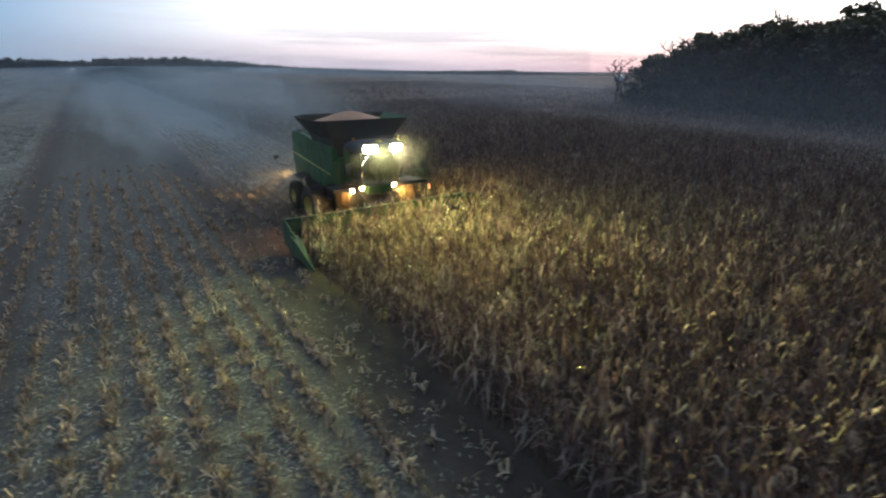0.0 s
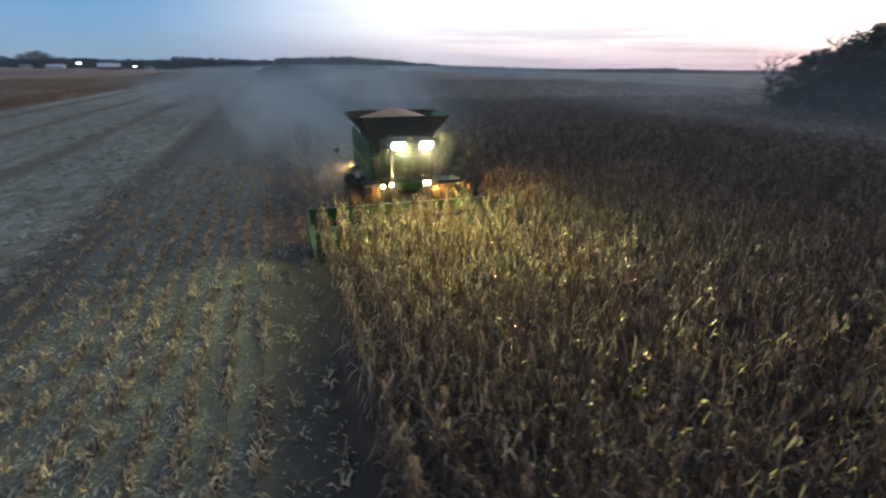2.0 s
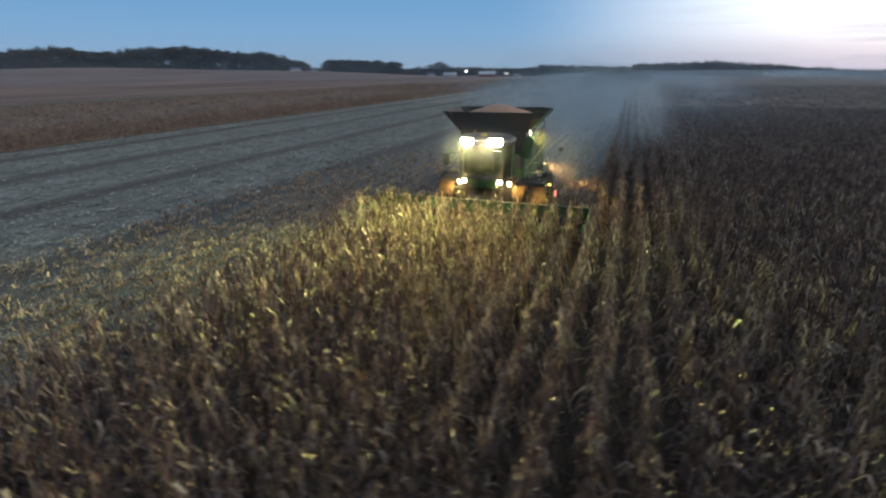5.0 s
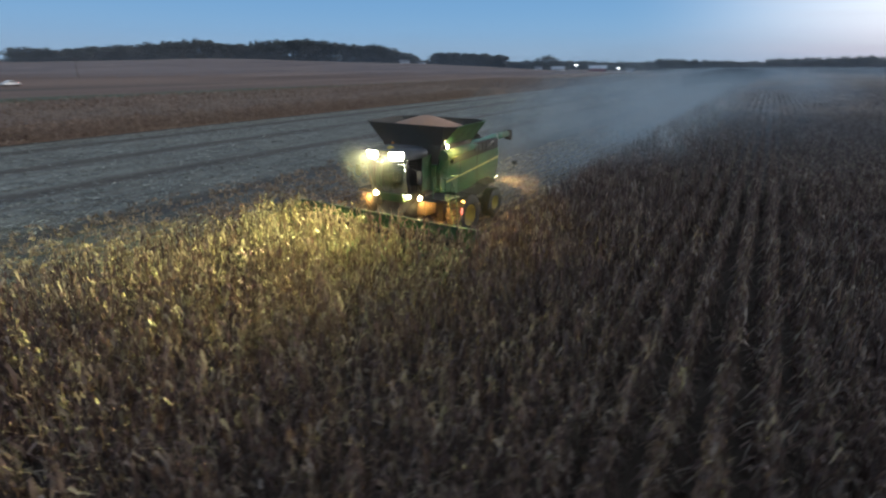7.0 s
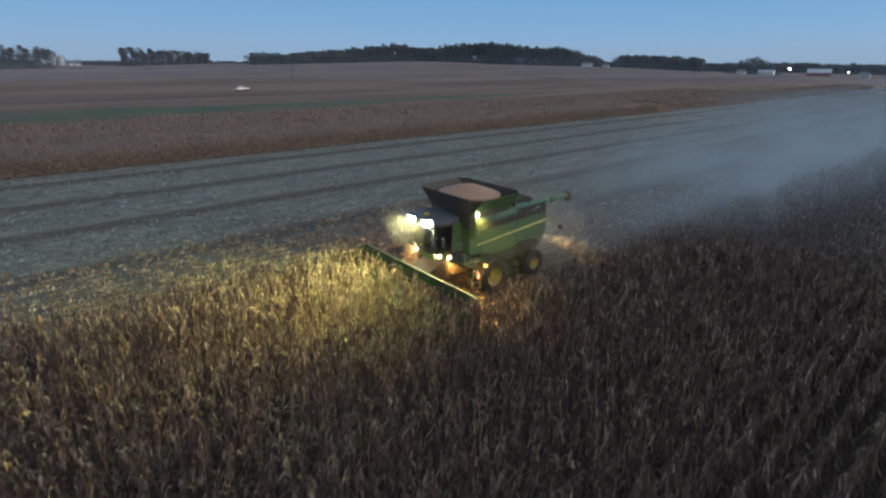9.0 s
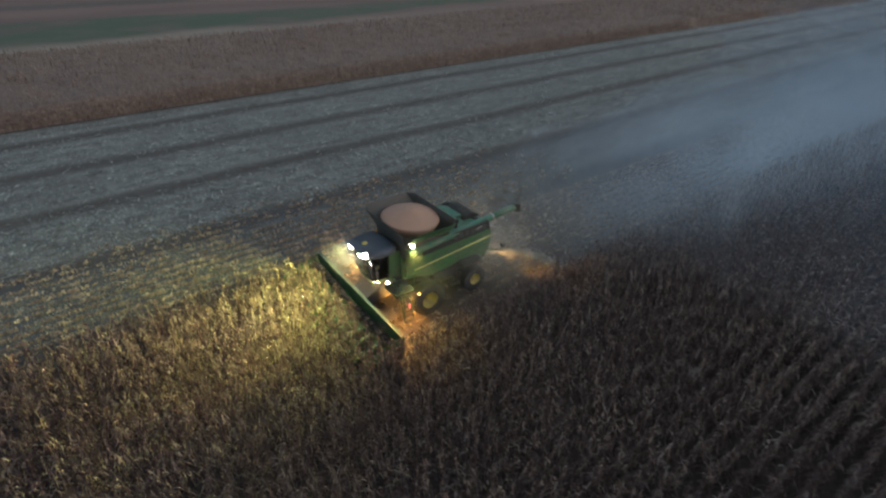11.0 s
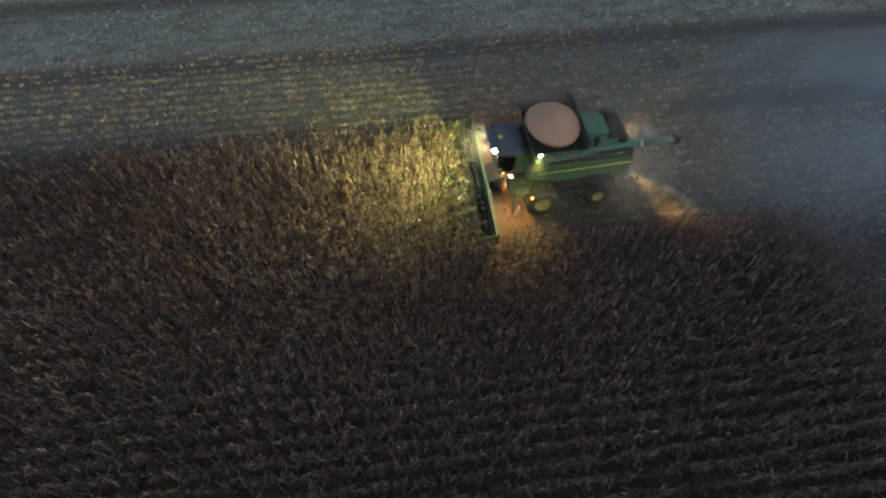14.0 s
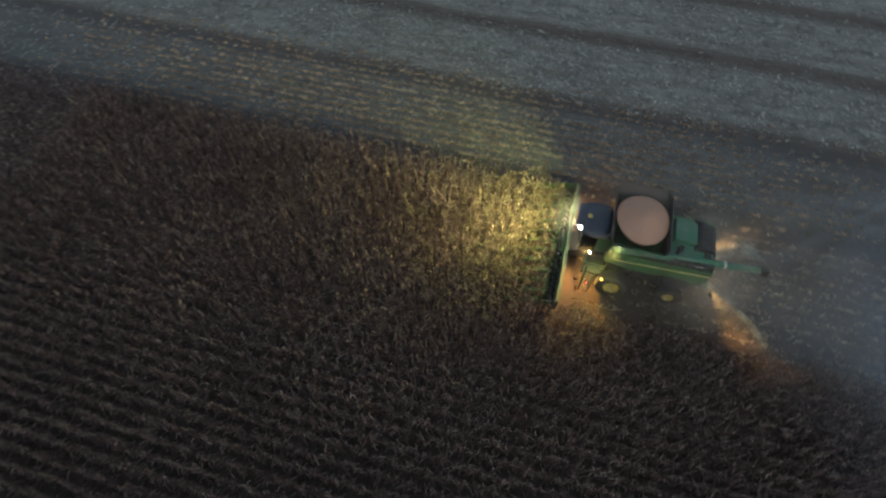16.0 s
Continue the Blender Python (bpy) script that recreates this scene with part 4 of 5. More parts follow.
    part("cab_rear_wall", boxes((-1.0, 1.0, 2.16, 2.2, 2.15, 3.66)), dark_grey, c)
    part("cab_floor", boxes((-0.95, 0.95, 0.67, 2.15, 2.152, 2.18)), black, c)
    part("driver_seat", boxes((-0.28, 0.28, 1.1, 1.6, 2.55, 2.7), (-0.27, 0.27, 1.5, 1.66, 2.7, 3.3), (-0.1, 0.1, 1.2, 1.5, 2.18, 2.55), bev=0.05), dark_grey, c)
    part("steering_column", pipe([(0, 0.84, 2.18), (0, 0.98, 2.85)], 0.05, 8), black, c)
    bm = bmesh.new()
    pts = []
    for k in range(28):
        a = k * math.tau / 28
        u, v = math.cos(a), math.sin(a)
        pts.append((1.22 * math.copysign(abs(u) ** 0.6, u), 1.25 + 0.91 * math.copysign(abs(v) ** 0.6, v)))
    lo = [bm.verts.new((x, y, 3.66)) for x, y in pts]
    mid = [bm.verts.new((x * 1.02, (y - 1.25) * 1.02 + 1.25, 3.86)) for x, y in pts]
    hi = [bm.verts.new((x * 0.86, (y - 1.25) * 0.86 + 1.25, 4.0)) for x, y in pts]
    top = [bm.verts.new((x * 0.6, (y - 1.25) * 0.6 + 1.25, 4.05)) for x, y in pts]
    for p, q in ((lo, mid), (mid, hi), (hi, top)):
        for i in range(28):
            j = (i + 1) % 28
            bm.faces.new((p[i], p[j], q[j], q[i]))
    bm.faces.new(top)
    bm.faces.new(lo)
    roof = part("cab_roof", bm, roof_mat, c, "dark rounded cab roof", True)
    part("beacon", rod(bmesh.new(), (-0.7, 1.85, 3.97), (-0.7, 1.85, 4.12), 0.07, 0.055, 12), lens_off, roof)
    part("antenna_dome", rod(rod(bmesh.new(), (0, 0.75, 4.0), (0, 0.75, 4.06), 0.15, seg=18), (0, 0.75, 4.06), (0, 0.75, 4.13), 0.15, 0.06, 18), yellow, roof, "yellow receiver dome")
    part("visor", boxes((-0.86, 0.86, 0.04, 0.5, 4.0, 4.03), bev=0.012), roof_mat, roof)
    # six roof lamps, three a side, their lens domes oversized to hold the glare
    for s in (1, -1):
        for k, x in enumerate((0.49, 0.61, 0.73)):
            work_lamp(c, (x * s, 0.27 + 0.05 * k, 3.83), (0.12 * k * s, -1, -0.16), 0.185, lens_white, "roof_lamp", "bright roof work lamp")
    # low lamps beside the feeder house, and one at the tank's side
    for at, aim in (((0.72, 0.96, 2.02), (0.1, -1, -0.35)), ((1.02, 1.38, 1.9), (0.7, -0.8, -0.45)), ((-0.86, 0.8, 2.05), (-0.1, -1, -0.35)), ((-1.18, 1.12, 1.92), (-0.7, -0.8, -0.45))):
        work_lamp(c, at, aim, 0.10, lens_warm, "low_lamp", "warm low work lamp")
    side = part("side_lamp", rod(bmesh.new(), (1.50, 2.62, 3.97), (1.66, 2.62, 4.0), 0.10, 0.125, 16, False), lamp_box, c, "bright round lamp on the auger elbow")
    part("lens", rod(bmesh.new(), (1.60, 2.62, 3.988), (1.645, 2.62, 3.998), 0.11, 0.085, 16), lens_side, side)
    part("lamp_arm", pipe([(1.6, 2.62, 3.7), (1.62, 2.62, 3.99)], 0.03, 6), black, c)
    part("lamp_bar", pipe([(-1.2, 1.2, 1.86), (1.1, 1.45, 1.84)], 0.03, 6), black, c)
    for s in (1, -1):
        work_lamp(c, (1.3 * s, 8.26, 1.72), (0.5 * s, 0.8, -0.5), 0.06, lens_warm, "rear_lamp", "warm rear work lamp")
        part("rear_bracket", boxes((min(1.15 * s, 1.5 * s), max(1.15 * s, 1.5 * s), 7.95, 8.3, 1.78, 1.84), bev=0.01), green_plastic, c)
    # feeder house down to the header
    part("feeder_house", slab([(0.12, 0.45), (0.12, 1.15), (1.0, 1.55), (2.3, 1.95), (2.4, 1.2), (1.2, 0.75)], -0.72, 0.72, 0.03), black, c)
    for s in (1, -1):
        part("lift_cylinder", rod(bmesh.new(), (0.55 * s, 2.5, 0.85), (0.6 * s, 0.7, 0.7), 0.06, seg=10), steel, c)
    # left platform, rails and ladder; right service platform
    p = part("platform", boxes((1.35, 2.55, 1.05, 2.15, 1.98, 2.04), (1.35, 2.6, 1.0, 1.06, 1.92, 2.06), bev=0.01), black, c, "black steel access platform")
    for x, y in ((2.5, 1.05), (2.5, 2.1), (1.9, 1.05)):
        part("rail_post", rod(bmesh.new(), (x, y, 2.0), (x, y, 2.95), 0.02, seg=8), green_plastic, p)
    part("handrail", pipe([(1.9, 1.05, 2.95), (2.5, 1.05, 2.95), (2.5, 2.1, 2.95)], 0.022, 8), green_plastic, p)
    part("midrail", pipe([(1.9, 1.05, 2.5), (2.5, 1.05, 2.5), (2.5, 2.1, 2.5)], 0.018, 8), green_plastic, p)
    lad = part("ladder", pipe([(2.58, 1.2, 2.02), (2.95, 1.2, 0.55)], 0.025, 8), green_plastic, c, "green access ladder")
    part("ladder_rail", pipe([(2.58, 1.75, 2.02), (2.95, 1.75, 0.55)], 0.025, 8), green_plastic, lad)
    for k in range(6):
        z, x = 0.6 + k * 0.26, 2.94 - k * 0.065
        part("ladder_step", boxes((x - 0.07, x + 0.07, 1.2, 1.75, z, z + 0.03)), black, lad)
    part("grab_rail", pipe([(2.6, 1.2, 2.04), (2.7, 1.2, 2.85), (2.92, 1.2, 2.2), (3.0, 1.2, 1.0)], 0.018, 6), green_plastic, lad)
    arm = part("marker_arm", pipe([(2.5, 1.45, 1.98), (2.9, 1.45, 1.86), (3.05, 1.45, 1.70)], 0.02, 6), black, c)
    part("red_marker", boxes((3.02, 3.09, 1.42, 1.48, 1.46, 1.72), bev=0.01), lens_red, arm)
    part("amber_marker", boxes((2.62, 2.72, 2.22, 2.32, 1.74, 1.80), bev=0.01), lens_amber, c)
    for x in (1.05, -1.55):
        part("fuel_box", boxes((x, x + 0.5, 4.0, 5.6, 1.05, 1.75), bev=0.05), black, c)
    part("service_platform", boxes((-2.1, -1.3, 1.1, 2.1, 1.98, 2.04), (-2.12, -1.3, 1.05, 1.1, 1.92, 2.06)), black, c)
    # mirrors in front, marker lamps on arms at the rear
    for s in (1, -1):
        m = part("mirror", boxes((1.6 * s - 0.14, 1.6 * s + 0.14, 0.48, 0.54, 2.75, 3.25), bev=0.03), black, c)
        part("mirror_arm", pipe([(1.04 * s, 0.6, 3.3), (1.6 * s, 0.56, 3.25), (1.6 * s, 0.56, 2.8)], 0.016, 6), black, m)
        e = part("rear_marker", boxes((2.42 * s - 0.13, 2.42 * s + 0.13, 8.1, 8.22, 2.45, 2.66), bev=0.02), black, c)
        part("marker_bracket", pipe([(1.5 * s, 7.7, 2.1), (2.0 * s, 8.0, 2.08), (2.35 * s, 8.15, 2.22), (2.42 * s, 8.16, 2.46)], 0.02, 6), black, e)
    # unloading auger folded back along the left side
    a = part("unloading_auger", rod(rod(bmesh.new(), (1.62, 2.55, 3.62), (1.10, 8.4, 3.72), 0.20, seg=20), (1.10, 8.4, 3.72), (0.90, 10.35, 3.70), 0.18, seg=20), teal, c, "long green unloading auger folded to the rear", True)
    part("auger_elbow", rod(rod(bmesh.new(), (1.5, 2.5, 2.9), (1.62, 2.5, 3.62), 0.23, seg=18), (1.62, 2.3, 3.62), (1.62, 2.75, 3.62), 0.25, seg=18), green, a)
    part("auger_spout", slab([(10.25, 3.55), (10.62, 3.3), (10.8, 3.42), (10.72, 3.86), (10.3, 3.92)], 0.72, 1.06, 0.04), rubber, a, "black rubber spout")
    part("auger_band", rod(bmesh.new(), (1.10, 8.34, 3.72), (1.09, 8.46, 3.72), 0.215, seg=20), steel, a)
    part("auger_cradle", boxes((1.05, 1.35, 7.3, 7.45, 3.3, 3.54), bev=0.01), black, c)
    return c


lens_off = painted("amber_dome", (0.5, 0.18, 0.02), 0.25, 0, 0.1)
lens_side = glowing("side_lamp_lens", (1.0, 0.9, 0.55), 45)
build_combine()


def build_grain():
    """The heaped load: a cone with a rounded crown and a slumped foot."""
    bm = bmesh.new()
    n, m = 40, 16
    rnd = random.Random(5)
    rings = []
    for k in range(m + 1):
        t = k / m
        ring = []
        for i in range(n):
            a = i * math.tau / n
            r = t * (1 + 0.02 * math.sin(3 * a + 1))
            x, y = -0.05 + 1.76 * r * math.cos(a), 3.57 + 1.49 * r * math.sin(a)
            z = 5.16 - 0.56 * (math.sqrt(t * t + 0.05) - 0.22) + rnd.uniform(-0.006, 0.006)
            ring.append(bm.verts.new((x, y, z)))
        rings.append(ring)
    for p, q in zip(rings, rings[1:]):
        for i in range(n):
            j = (i + 1) % n
            bm.faces.new((p[i], p[j], q[j], q[i]))
    bmesh.ops.remove_doubles(bm, verts=rings[0], dist=0.05)
    foot = [bm.verts.new((v.co.x * 0.8, (v.co.y - 3.74) * 0.8 + 3.74, 4.12)) for v in rings[-1]]
    for i in range(n):
        j = (i + 1) % n
        bm.faces.new((rings[-1][i], rings[-1][j], foot[j], foot[i]))
    bm.faces.new(foot)
    ob = part("grain_load", bm, grain_mat, None, "", True)
    return tagged(ob, "heap of golden shelled corn piled in the grain tank", "grain")


build_grain()


# paler paint for the line where lamp light catches the top beam
strip_mat = painted("pale_lit_edge", (0.17, 0.20, 0.12), 0.5, 0.2, 0.4)


def build_header():
    h = thing("corn_header", 0, -0.6, 0, "wide green twelve-row corn header with pointed snouts", "corn header")
    W = 4.62
    part("back_sheet", slab([(-0.02, 0.5), (0.06, 0.5), (0.06, 1.3), (-0.02, 1.3)], -W, W), green, h)
    part("top_beam", boxes((-W, W, -0.06, 0.12, 1.28, 1.40), bev=0.02), green_plastic, h, "pale green top beam catching lamp light")
    part("beam_strip", boxes((-W, W, -0.075, -0.03, 1.402, 1.425)), strip_mat, h, "pale strip painted as the lamp-lit edge of the top beam")
    part("trough_floor", slab([(0.0, 0.42), (0.0, 0.5), (-0.35, 0.44), (-0.85, 0.62), (-0.88, 0.54), (-0.35, 0.36)], -W, W), green, h)
    part("lower_beam", boxes((-W, W, -0.5, -0.25, 0.22, 0.36), bev=0.02), black, h)
    bm = rod(bmesh.new(), (-W + 0.05, -0.42, 0.82), (W - 0.05, -0.42, 0.82), 0.13, seg=14)
    aug = part("cross_auger", bm, black, h, "dusty dark gathering auger")
    for s in (1, -1):
        bm = bmesh.new()
        n, turns = 150, 8.5
        inner, outer = [], []
        for i in range(n + 1):
            t = i / n
            a = s * t * turns * math.tau
            x = s * (W - 0.1 - t * (W - 0.85))
            inner.append(bm.verts.new((x, -0.42 + 0.13 * math.cos(a), 0.82 + 0.13 * math.sin(a))))
            outer.append(bm.verts.new((x, -0.42 + 0.27 * math.cos(a), 0.82 + 0.27 * math.sin(a))))
        for i in range(n):
            bm.faces.new((inner[i], inner[i + 1], outer[i + 1], outer[i]))
        bmesh.ops.solidify(bm, geom=list(bm.faces), thickness=0.008)
        part("auger_flight", bm, dark_grey, aug)
    # end sheets with tall outer dividers
    for s in (1, -1):
        part("end_sheet", slab([(0.1, 0.35), (0.1, 1.4), (-0.35, 1.36), (-1.3, 1.05), (-1.6, 0.6), (-0.9, 0.35)], (W + 0.005) * s, (W + 0.07) * s, 0.02), green_plastic, h, "green header end shield")
        bm = slab([(-1.1, 0.3), (-1.05, 1.05), (-1.8, 0.85), (-3.1, 0.28), (-3.15, 0.2)], (W - 0.16) * s, (W + 0.16) * s, 0.05)
        for v in bm.verts:
            k = max(0.0, min(1.0, (-1.2 - v.co.y) / 1.9))
            v.co.x = W * s + (v.co.x - W * s) * (1 - 0.8 * k)
        part("end_snout", bm, green_plastic, h, "tall green end divider snout")
    # snouts between the rows, and a row unit under each row
    first = None
    for k in range(11):
        x = FIRST + ROW * (k + 0.5)
        if first is None:
            bm = slab([(-0.85, 0.42), (-0.8, 0.86), (-1.35, 0.82), (-2.3, 0.42), (-2.75, 0.16), (-2.7, 0.12), (-1.6, 0.3)], -0.2, 0.2, 0.04)
            for v in bm.verts:
                t = max(0.0, min(1.0, (-1.0 - v.co.y) / 1.75))
                v.co.x *= 1 - 0.85 * t
                v.co.x *= 1 - 0.35 * max(0, (v.co.z - 0.5) / 0.4)
            first = part("snout", bm, green_plastic, h, "pointed green row snout")
            first.location = first.location + Vector((x, 0, 0))
        else:
            o = first.copy()
            scene.collection.objects.link(o)
            o.location = first.location + Vector((k * ROW, 0, 0))
    for k in range(12):
        x = FIRST + ROW * k
        part("row_unit", boxes((x - 0.16, x - 0.06, -1.6, -0.6, 0.38, 0.46), (x + 0.06, x + 0.16, -1.6, -0.6, 0.38, 0.46), (x - 0.12, x + 0.12, -0.9, -0.6, 0.24, 0.40)), black, h)
    return h


build_header()

# lamps' light
spot("roof_light", (0.38, 0.05, 3.83), (3.1, -9.2, 0.8), POWER * 1.12, 110, WORK, 1.0, 0.3)
spot("roof_light", (-0.38, 0.05, 3.83), (-3.4, -9.2, 0.8), POWER * 1.12, 110, WORK, 1.0, 0.3)
spot("far_light", (0.38, 0.05, 3.85), (0.8, -26, 0.8), POWER * 0.60, 75, (1.0, 0.52, 0.36), 1.0, 0.3)
spot("right_light", (-1.05, 0.14, 3.76), (-7.8, -5.2, 0.0), POWER * 0.27, 58, WORK, 1.0)
spot("low_light", (1.12, 1.22, 1.82), (4.0, 0.9, 0.0), POWER * 0.21, 110, WARM, 0.9, 0.06)
spot("low_light", (-1.28, 0.95, 1.84), (-4.0, 0.9, 0.0), POWER * 0.08, 110, WARM, 0.9, 0.06)
spot("side_light", (1.84, 2.58, 3.97), (7.0, 0.0, 0.3), POWER * 0.12, 100, WORK, 1.0)
spot("rear_light", (1.38, 8.36, 1.68), (3.9, 11.4, 0.3), POWER * 0.20, 42, (1.0, 0.64, 0.27), 1.0, 0.05)
spot("rear_light", (-1.38, 8.36, 1.68), (-3.9, 11.4, 0.3), POWER * 0.10, 42, (1.0, 0.64, 0.27), 1.0, 0.05)


def bulb(at, watts, colour):
    """What a bright lens throws all round it: a point light added for its halo."""
    lamp = bpy.data.lights.new("lens_light", "POINT")
    lamp.energy, lamp.color, lamp.shadow_soft_size = watts, colour, 0.05
    new("lens_light", lamp).location = at


ROOF_LENSES = [(0.60, 0.10, 3.82), (-0.60, 0.10, 3.82)]
LOW_LENSES = [(0.74, 0.76, 1.98), (1.12, 1.22, 1.84), (-0.88, 0.60, 2.0), (-1.28, 0.95, 1.86)]
SIDE_LENS = [(1.84, 2.58, 4.0)]
for at in ROOF_LENSES:
    bulb(at, 40, (1.0, 0.93, 0.58))
for at in LOW_LENSES:
    bulb(at, 9, (1.0, 0.72, 0.30))
for at in SIDE_LENS:
    bulb(at, 3, (1.0, 0.86, 0.46))


# ------------------------------------------------------------ dust, haze veils, lamp halos and flying chaff
def plume(name, line, shells, material, label, seg=28, wob=0.22, rise=0.0):
    """Nested uneven hulls of dust round a line of (x, y, z, half width, half height)."""
    line = np.array(line, float)
    s = np.concatenate([[0], np.cumsum(np.hypot(*np.diff(line[:, :2], axis=0).T))])
    t = np.linspace(0, s[-1], 70)
    C = np.stack([np.interp(t, s, line[:, i]) for i in range(5)], -1)
    VV, FF, off = [], [], 0
    for k, f in enumerate(shells):
        a = np.linspace(0, math.tau, seg, endpoint=False)
        ph = rng.uniform(0, 6, 6)
        T, A = np.meshgrid(t, a, indexing="ij")
        w = f * (1 + wob * (np.sin(3 * A + T * 0.11 + ph[0]) * 0.5 + np.sin(2 * A - T * 0.19 + ph[1]) * 0.5 + 0.5 * np.sin(T * 0.33 + ph[2]) + 0.4 * np.sin(5 * A + T * 0.5 + ph[3])))
        if rise:
            # each hull is closed in front and begins behind the one before it
            w = w * np.sqrt(np.clip((C[:, 1:2] - C[0, 1] - rise * k) / 7.0 + 0.02, 0.0004, 1))
        X = C[:, :1] + C[:, 3:4] * w * np.cos(A) + 0.4 * np.sin(T * 0.2 + ph[4])
        Z = C[:, 2:3] + C[:, 4:5] * w * np.sin(A)
        Y = np.broadcast_to(C[:, 1:2], X.shape) + 0.8 * np.sin(A * 2 + ph[5])
        Z = np.maximum(Z, 0.25 + 0.02 * k)
        if rise:
            Z = np.where(C[:, 1:2] - C[0, 1] - rise * k < 0, -0.6, Z)
        VV.append(np.stack([X, Y, Z], -1).reshape(-1, 3))
        i, j = np.meshgrid(np.arange(len(t) - 1), np.arange(seg), indexing="ij")
        j2 = (j + 1) % seg
        FF.append(np.stack([i * seg + j, (i + 1) * seg + j, (i + 1) * seg + j2, i * seg + j2], -1).reshape(-1, 4) + off)
        off += len(VV[-1])
    ob = new(name, soup(name, np.concatenate(VV), np.concatenate(FF), material, True))
    ob.visible_shadow = False
    return tagged(ob, label, "dust", kind="stuff")


dust = dust_material("field_dust", (0.45, 0.53, 0.56), 0.080, 0.16, 0.30, 0.8, 7.0, 14.0, 40.0, 170.0, 11.0)
old_dust = dust_material("settling_dust", (0.42, 0.53, 0.61), 0.048, 0.07, 0.2, 0.75, 18.0, 55.0, 200.0, 420.0)
plume("dust_cloud", [(0.0, 9, 1.0, 2.4, 1.6), (0.4, 14, 1.4, 5.2, 3.5), (0.4, 25, 1.6, 6.2, 3.9), (-0.2, 50, 1.5, 6.0, 3.7), (0, 100, 1.5, 7.0, 3.5), (0, 330, 1.3, 10, 3.3)],
      [1.5 - 0.09 * k for k in range(15)], dust, "bluish grey dust drifting behind the combine", rise=2.4)
plume("dust_cloud", [(4, 18, 1.4, 5, 3.0), (7, 50, 1.8, 9, 4.0), (9, 90, 1.8, 12, 4.0), (10, 170, 1.5, 14, 3.6), (10, 420, 1.2, 20, 3.4)],
      [1.3 - 0.16 * k for k in range(7)], old_dust, "older bluish dust settling over the cut rows and the corn")
machine_dust = dust_material("machine_dust", (0.58, 0.54, 0.38), 0.016, 0.5, 0.1, 0.7, 0.6, 3.0, 14.0, 20.0, 14.0)
plume("dust_cloud", [(0, 0.5, 1.9, 2.6, 1.7), (0, 3, 2.3, 3.6, 2.7), (0, 9, 2.3, 4.2, 3.0), (0, 20, 2.0, 4.6, 3.0)],
      [1.3 - 0.15 * k for k in range(7)], machine_dust, "thin brown dust hanging round the working combine")
haze = dust_material("evening_haze", (0.37, 0.44, 0.49), 0.10, 0.05, 0.1, 0.7, 10.0, 64.0, 500.0, 800.0)
plume("dust_haze", [(22, 14, 1.5, 12, 1.8), (34, 44, 1.7, 32, 2.7), (50, 120, 1.7, 64, 3.3), (66, 250, 1.7, 84, 3.4), (80, 800, 1.7, 130, 3.4)],
      [1.4, 1.27, 1.14, 1.0, 0.87, 0.74, 0.6], haze, "thin bluish dust haze hanging over the corn", wob=0.12)


def haze_sheets():
    """Aerial haze before the far woods: several long uneven see-through sheets added, thinning upwards."""
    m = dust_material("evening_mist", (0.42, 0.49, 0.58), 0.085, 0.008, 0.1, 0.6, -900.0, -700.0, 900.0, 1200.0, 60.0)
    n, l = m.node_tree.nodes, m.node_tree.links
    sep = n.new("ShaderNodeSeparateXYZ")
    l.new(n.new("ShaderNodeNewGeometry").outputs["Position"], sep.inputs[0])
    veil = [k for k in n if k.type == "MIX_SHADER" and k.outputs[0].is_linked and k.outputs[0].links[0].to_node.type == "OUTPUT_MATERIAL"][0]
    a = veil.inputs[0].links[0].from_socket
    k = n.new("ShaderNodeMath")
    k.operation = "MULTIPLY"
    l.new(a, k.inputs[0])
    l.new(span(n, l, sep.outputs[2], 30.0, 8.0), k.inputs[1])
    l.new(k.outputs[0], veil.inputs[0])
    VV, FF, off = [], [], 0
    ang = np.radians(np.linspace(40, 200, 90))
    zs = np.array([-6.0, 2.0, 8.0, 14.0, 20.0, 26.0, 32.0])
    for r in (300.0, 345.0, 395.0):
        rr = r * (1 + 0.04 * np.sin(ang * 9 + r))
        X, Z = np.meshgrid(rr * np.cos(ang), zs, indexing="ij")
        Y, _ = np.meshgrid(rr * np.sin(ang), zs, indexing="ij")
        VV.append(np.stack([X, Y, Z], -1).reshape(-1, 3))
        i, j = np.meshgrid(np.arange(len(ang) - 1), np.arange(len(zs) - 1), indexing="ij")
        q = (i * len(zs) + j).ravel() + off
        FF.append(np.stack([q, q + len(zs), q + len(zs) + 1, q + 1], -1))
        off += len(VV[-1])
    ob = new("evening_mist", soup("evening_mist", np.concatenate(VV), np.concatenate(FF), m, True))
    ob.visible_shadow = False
    return tagged(ob, "thin blue see-through sheets added as aerial haze before the far woods", "mist", kind="stuff")


haze_sheets()
# see-through hulls added to pale the dark wood, for haze and veiling glare
veil = dust_material("edge_haze", (0.46, 0.50, 0.56), 0.065, 0.03, 0.1, 0.6, -60.0, -30.0, 45.0, 80.0, 11.0)
plume("dust_haze", [(42, -60, 4.0, 9, 11.0), (48, -10, 4.0, 11, 11.0), (52, 30, 4.0, 12, 10.0), (56, 70, 3.0, 12, 6.0)],
      [1.4, 1.15, 0.9, 0.65], veil, "thin see-through hulls added as haze before the wood", wob=0.1)


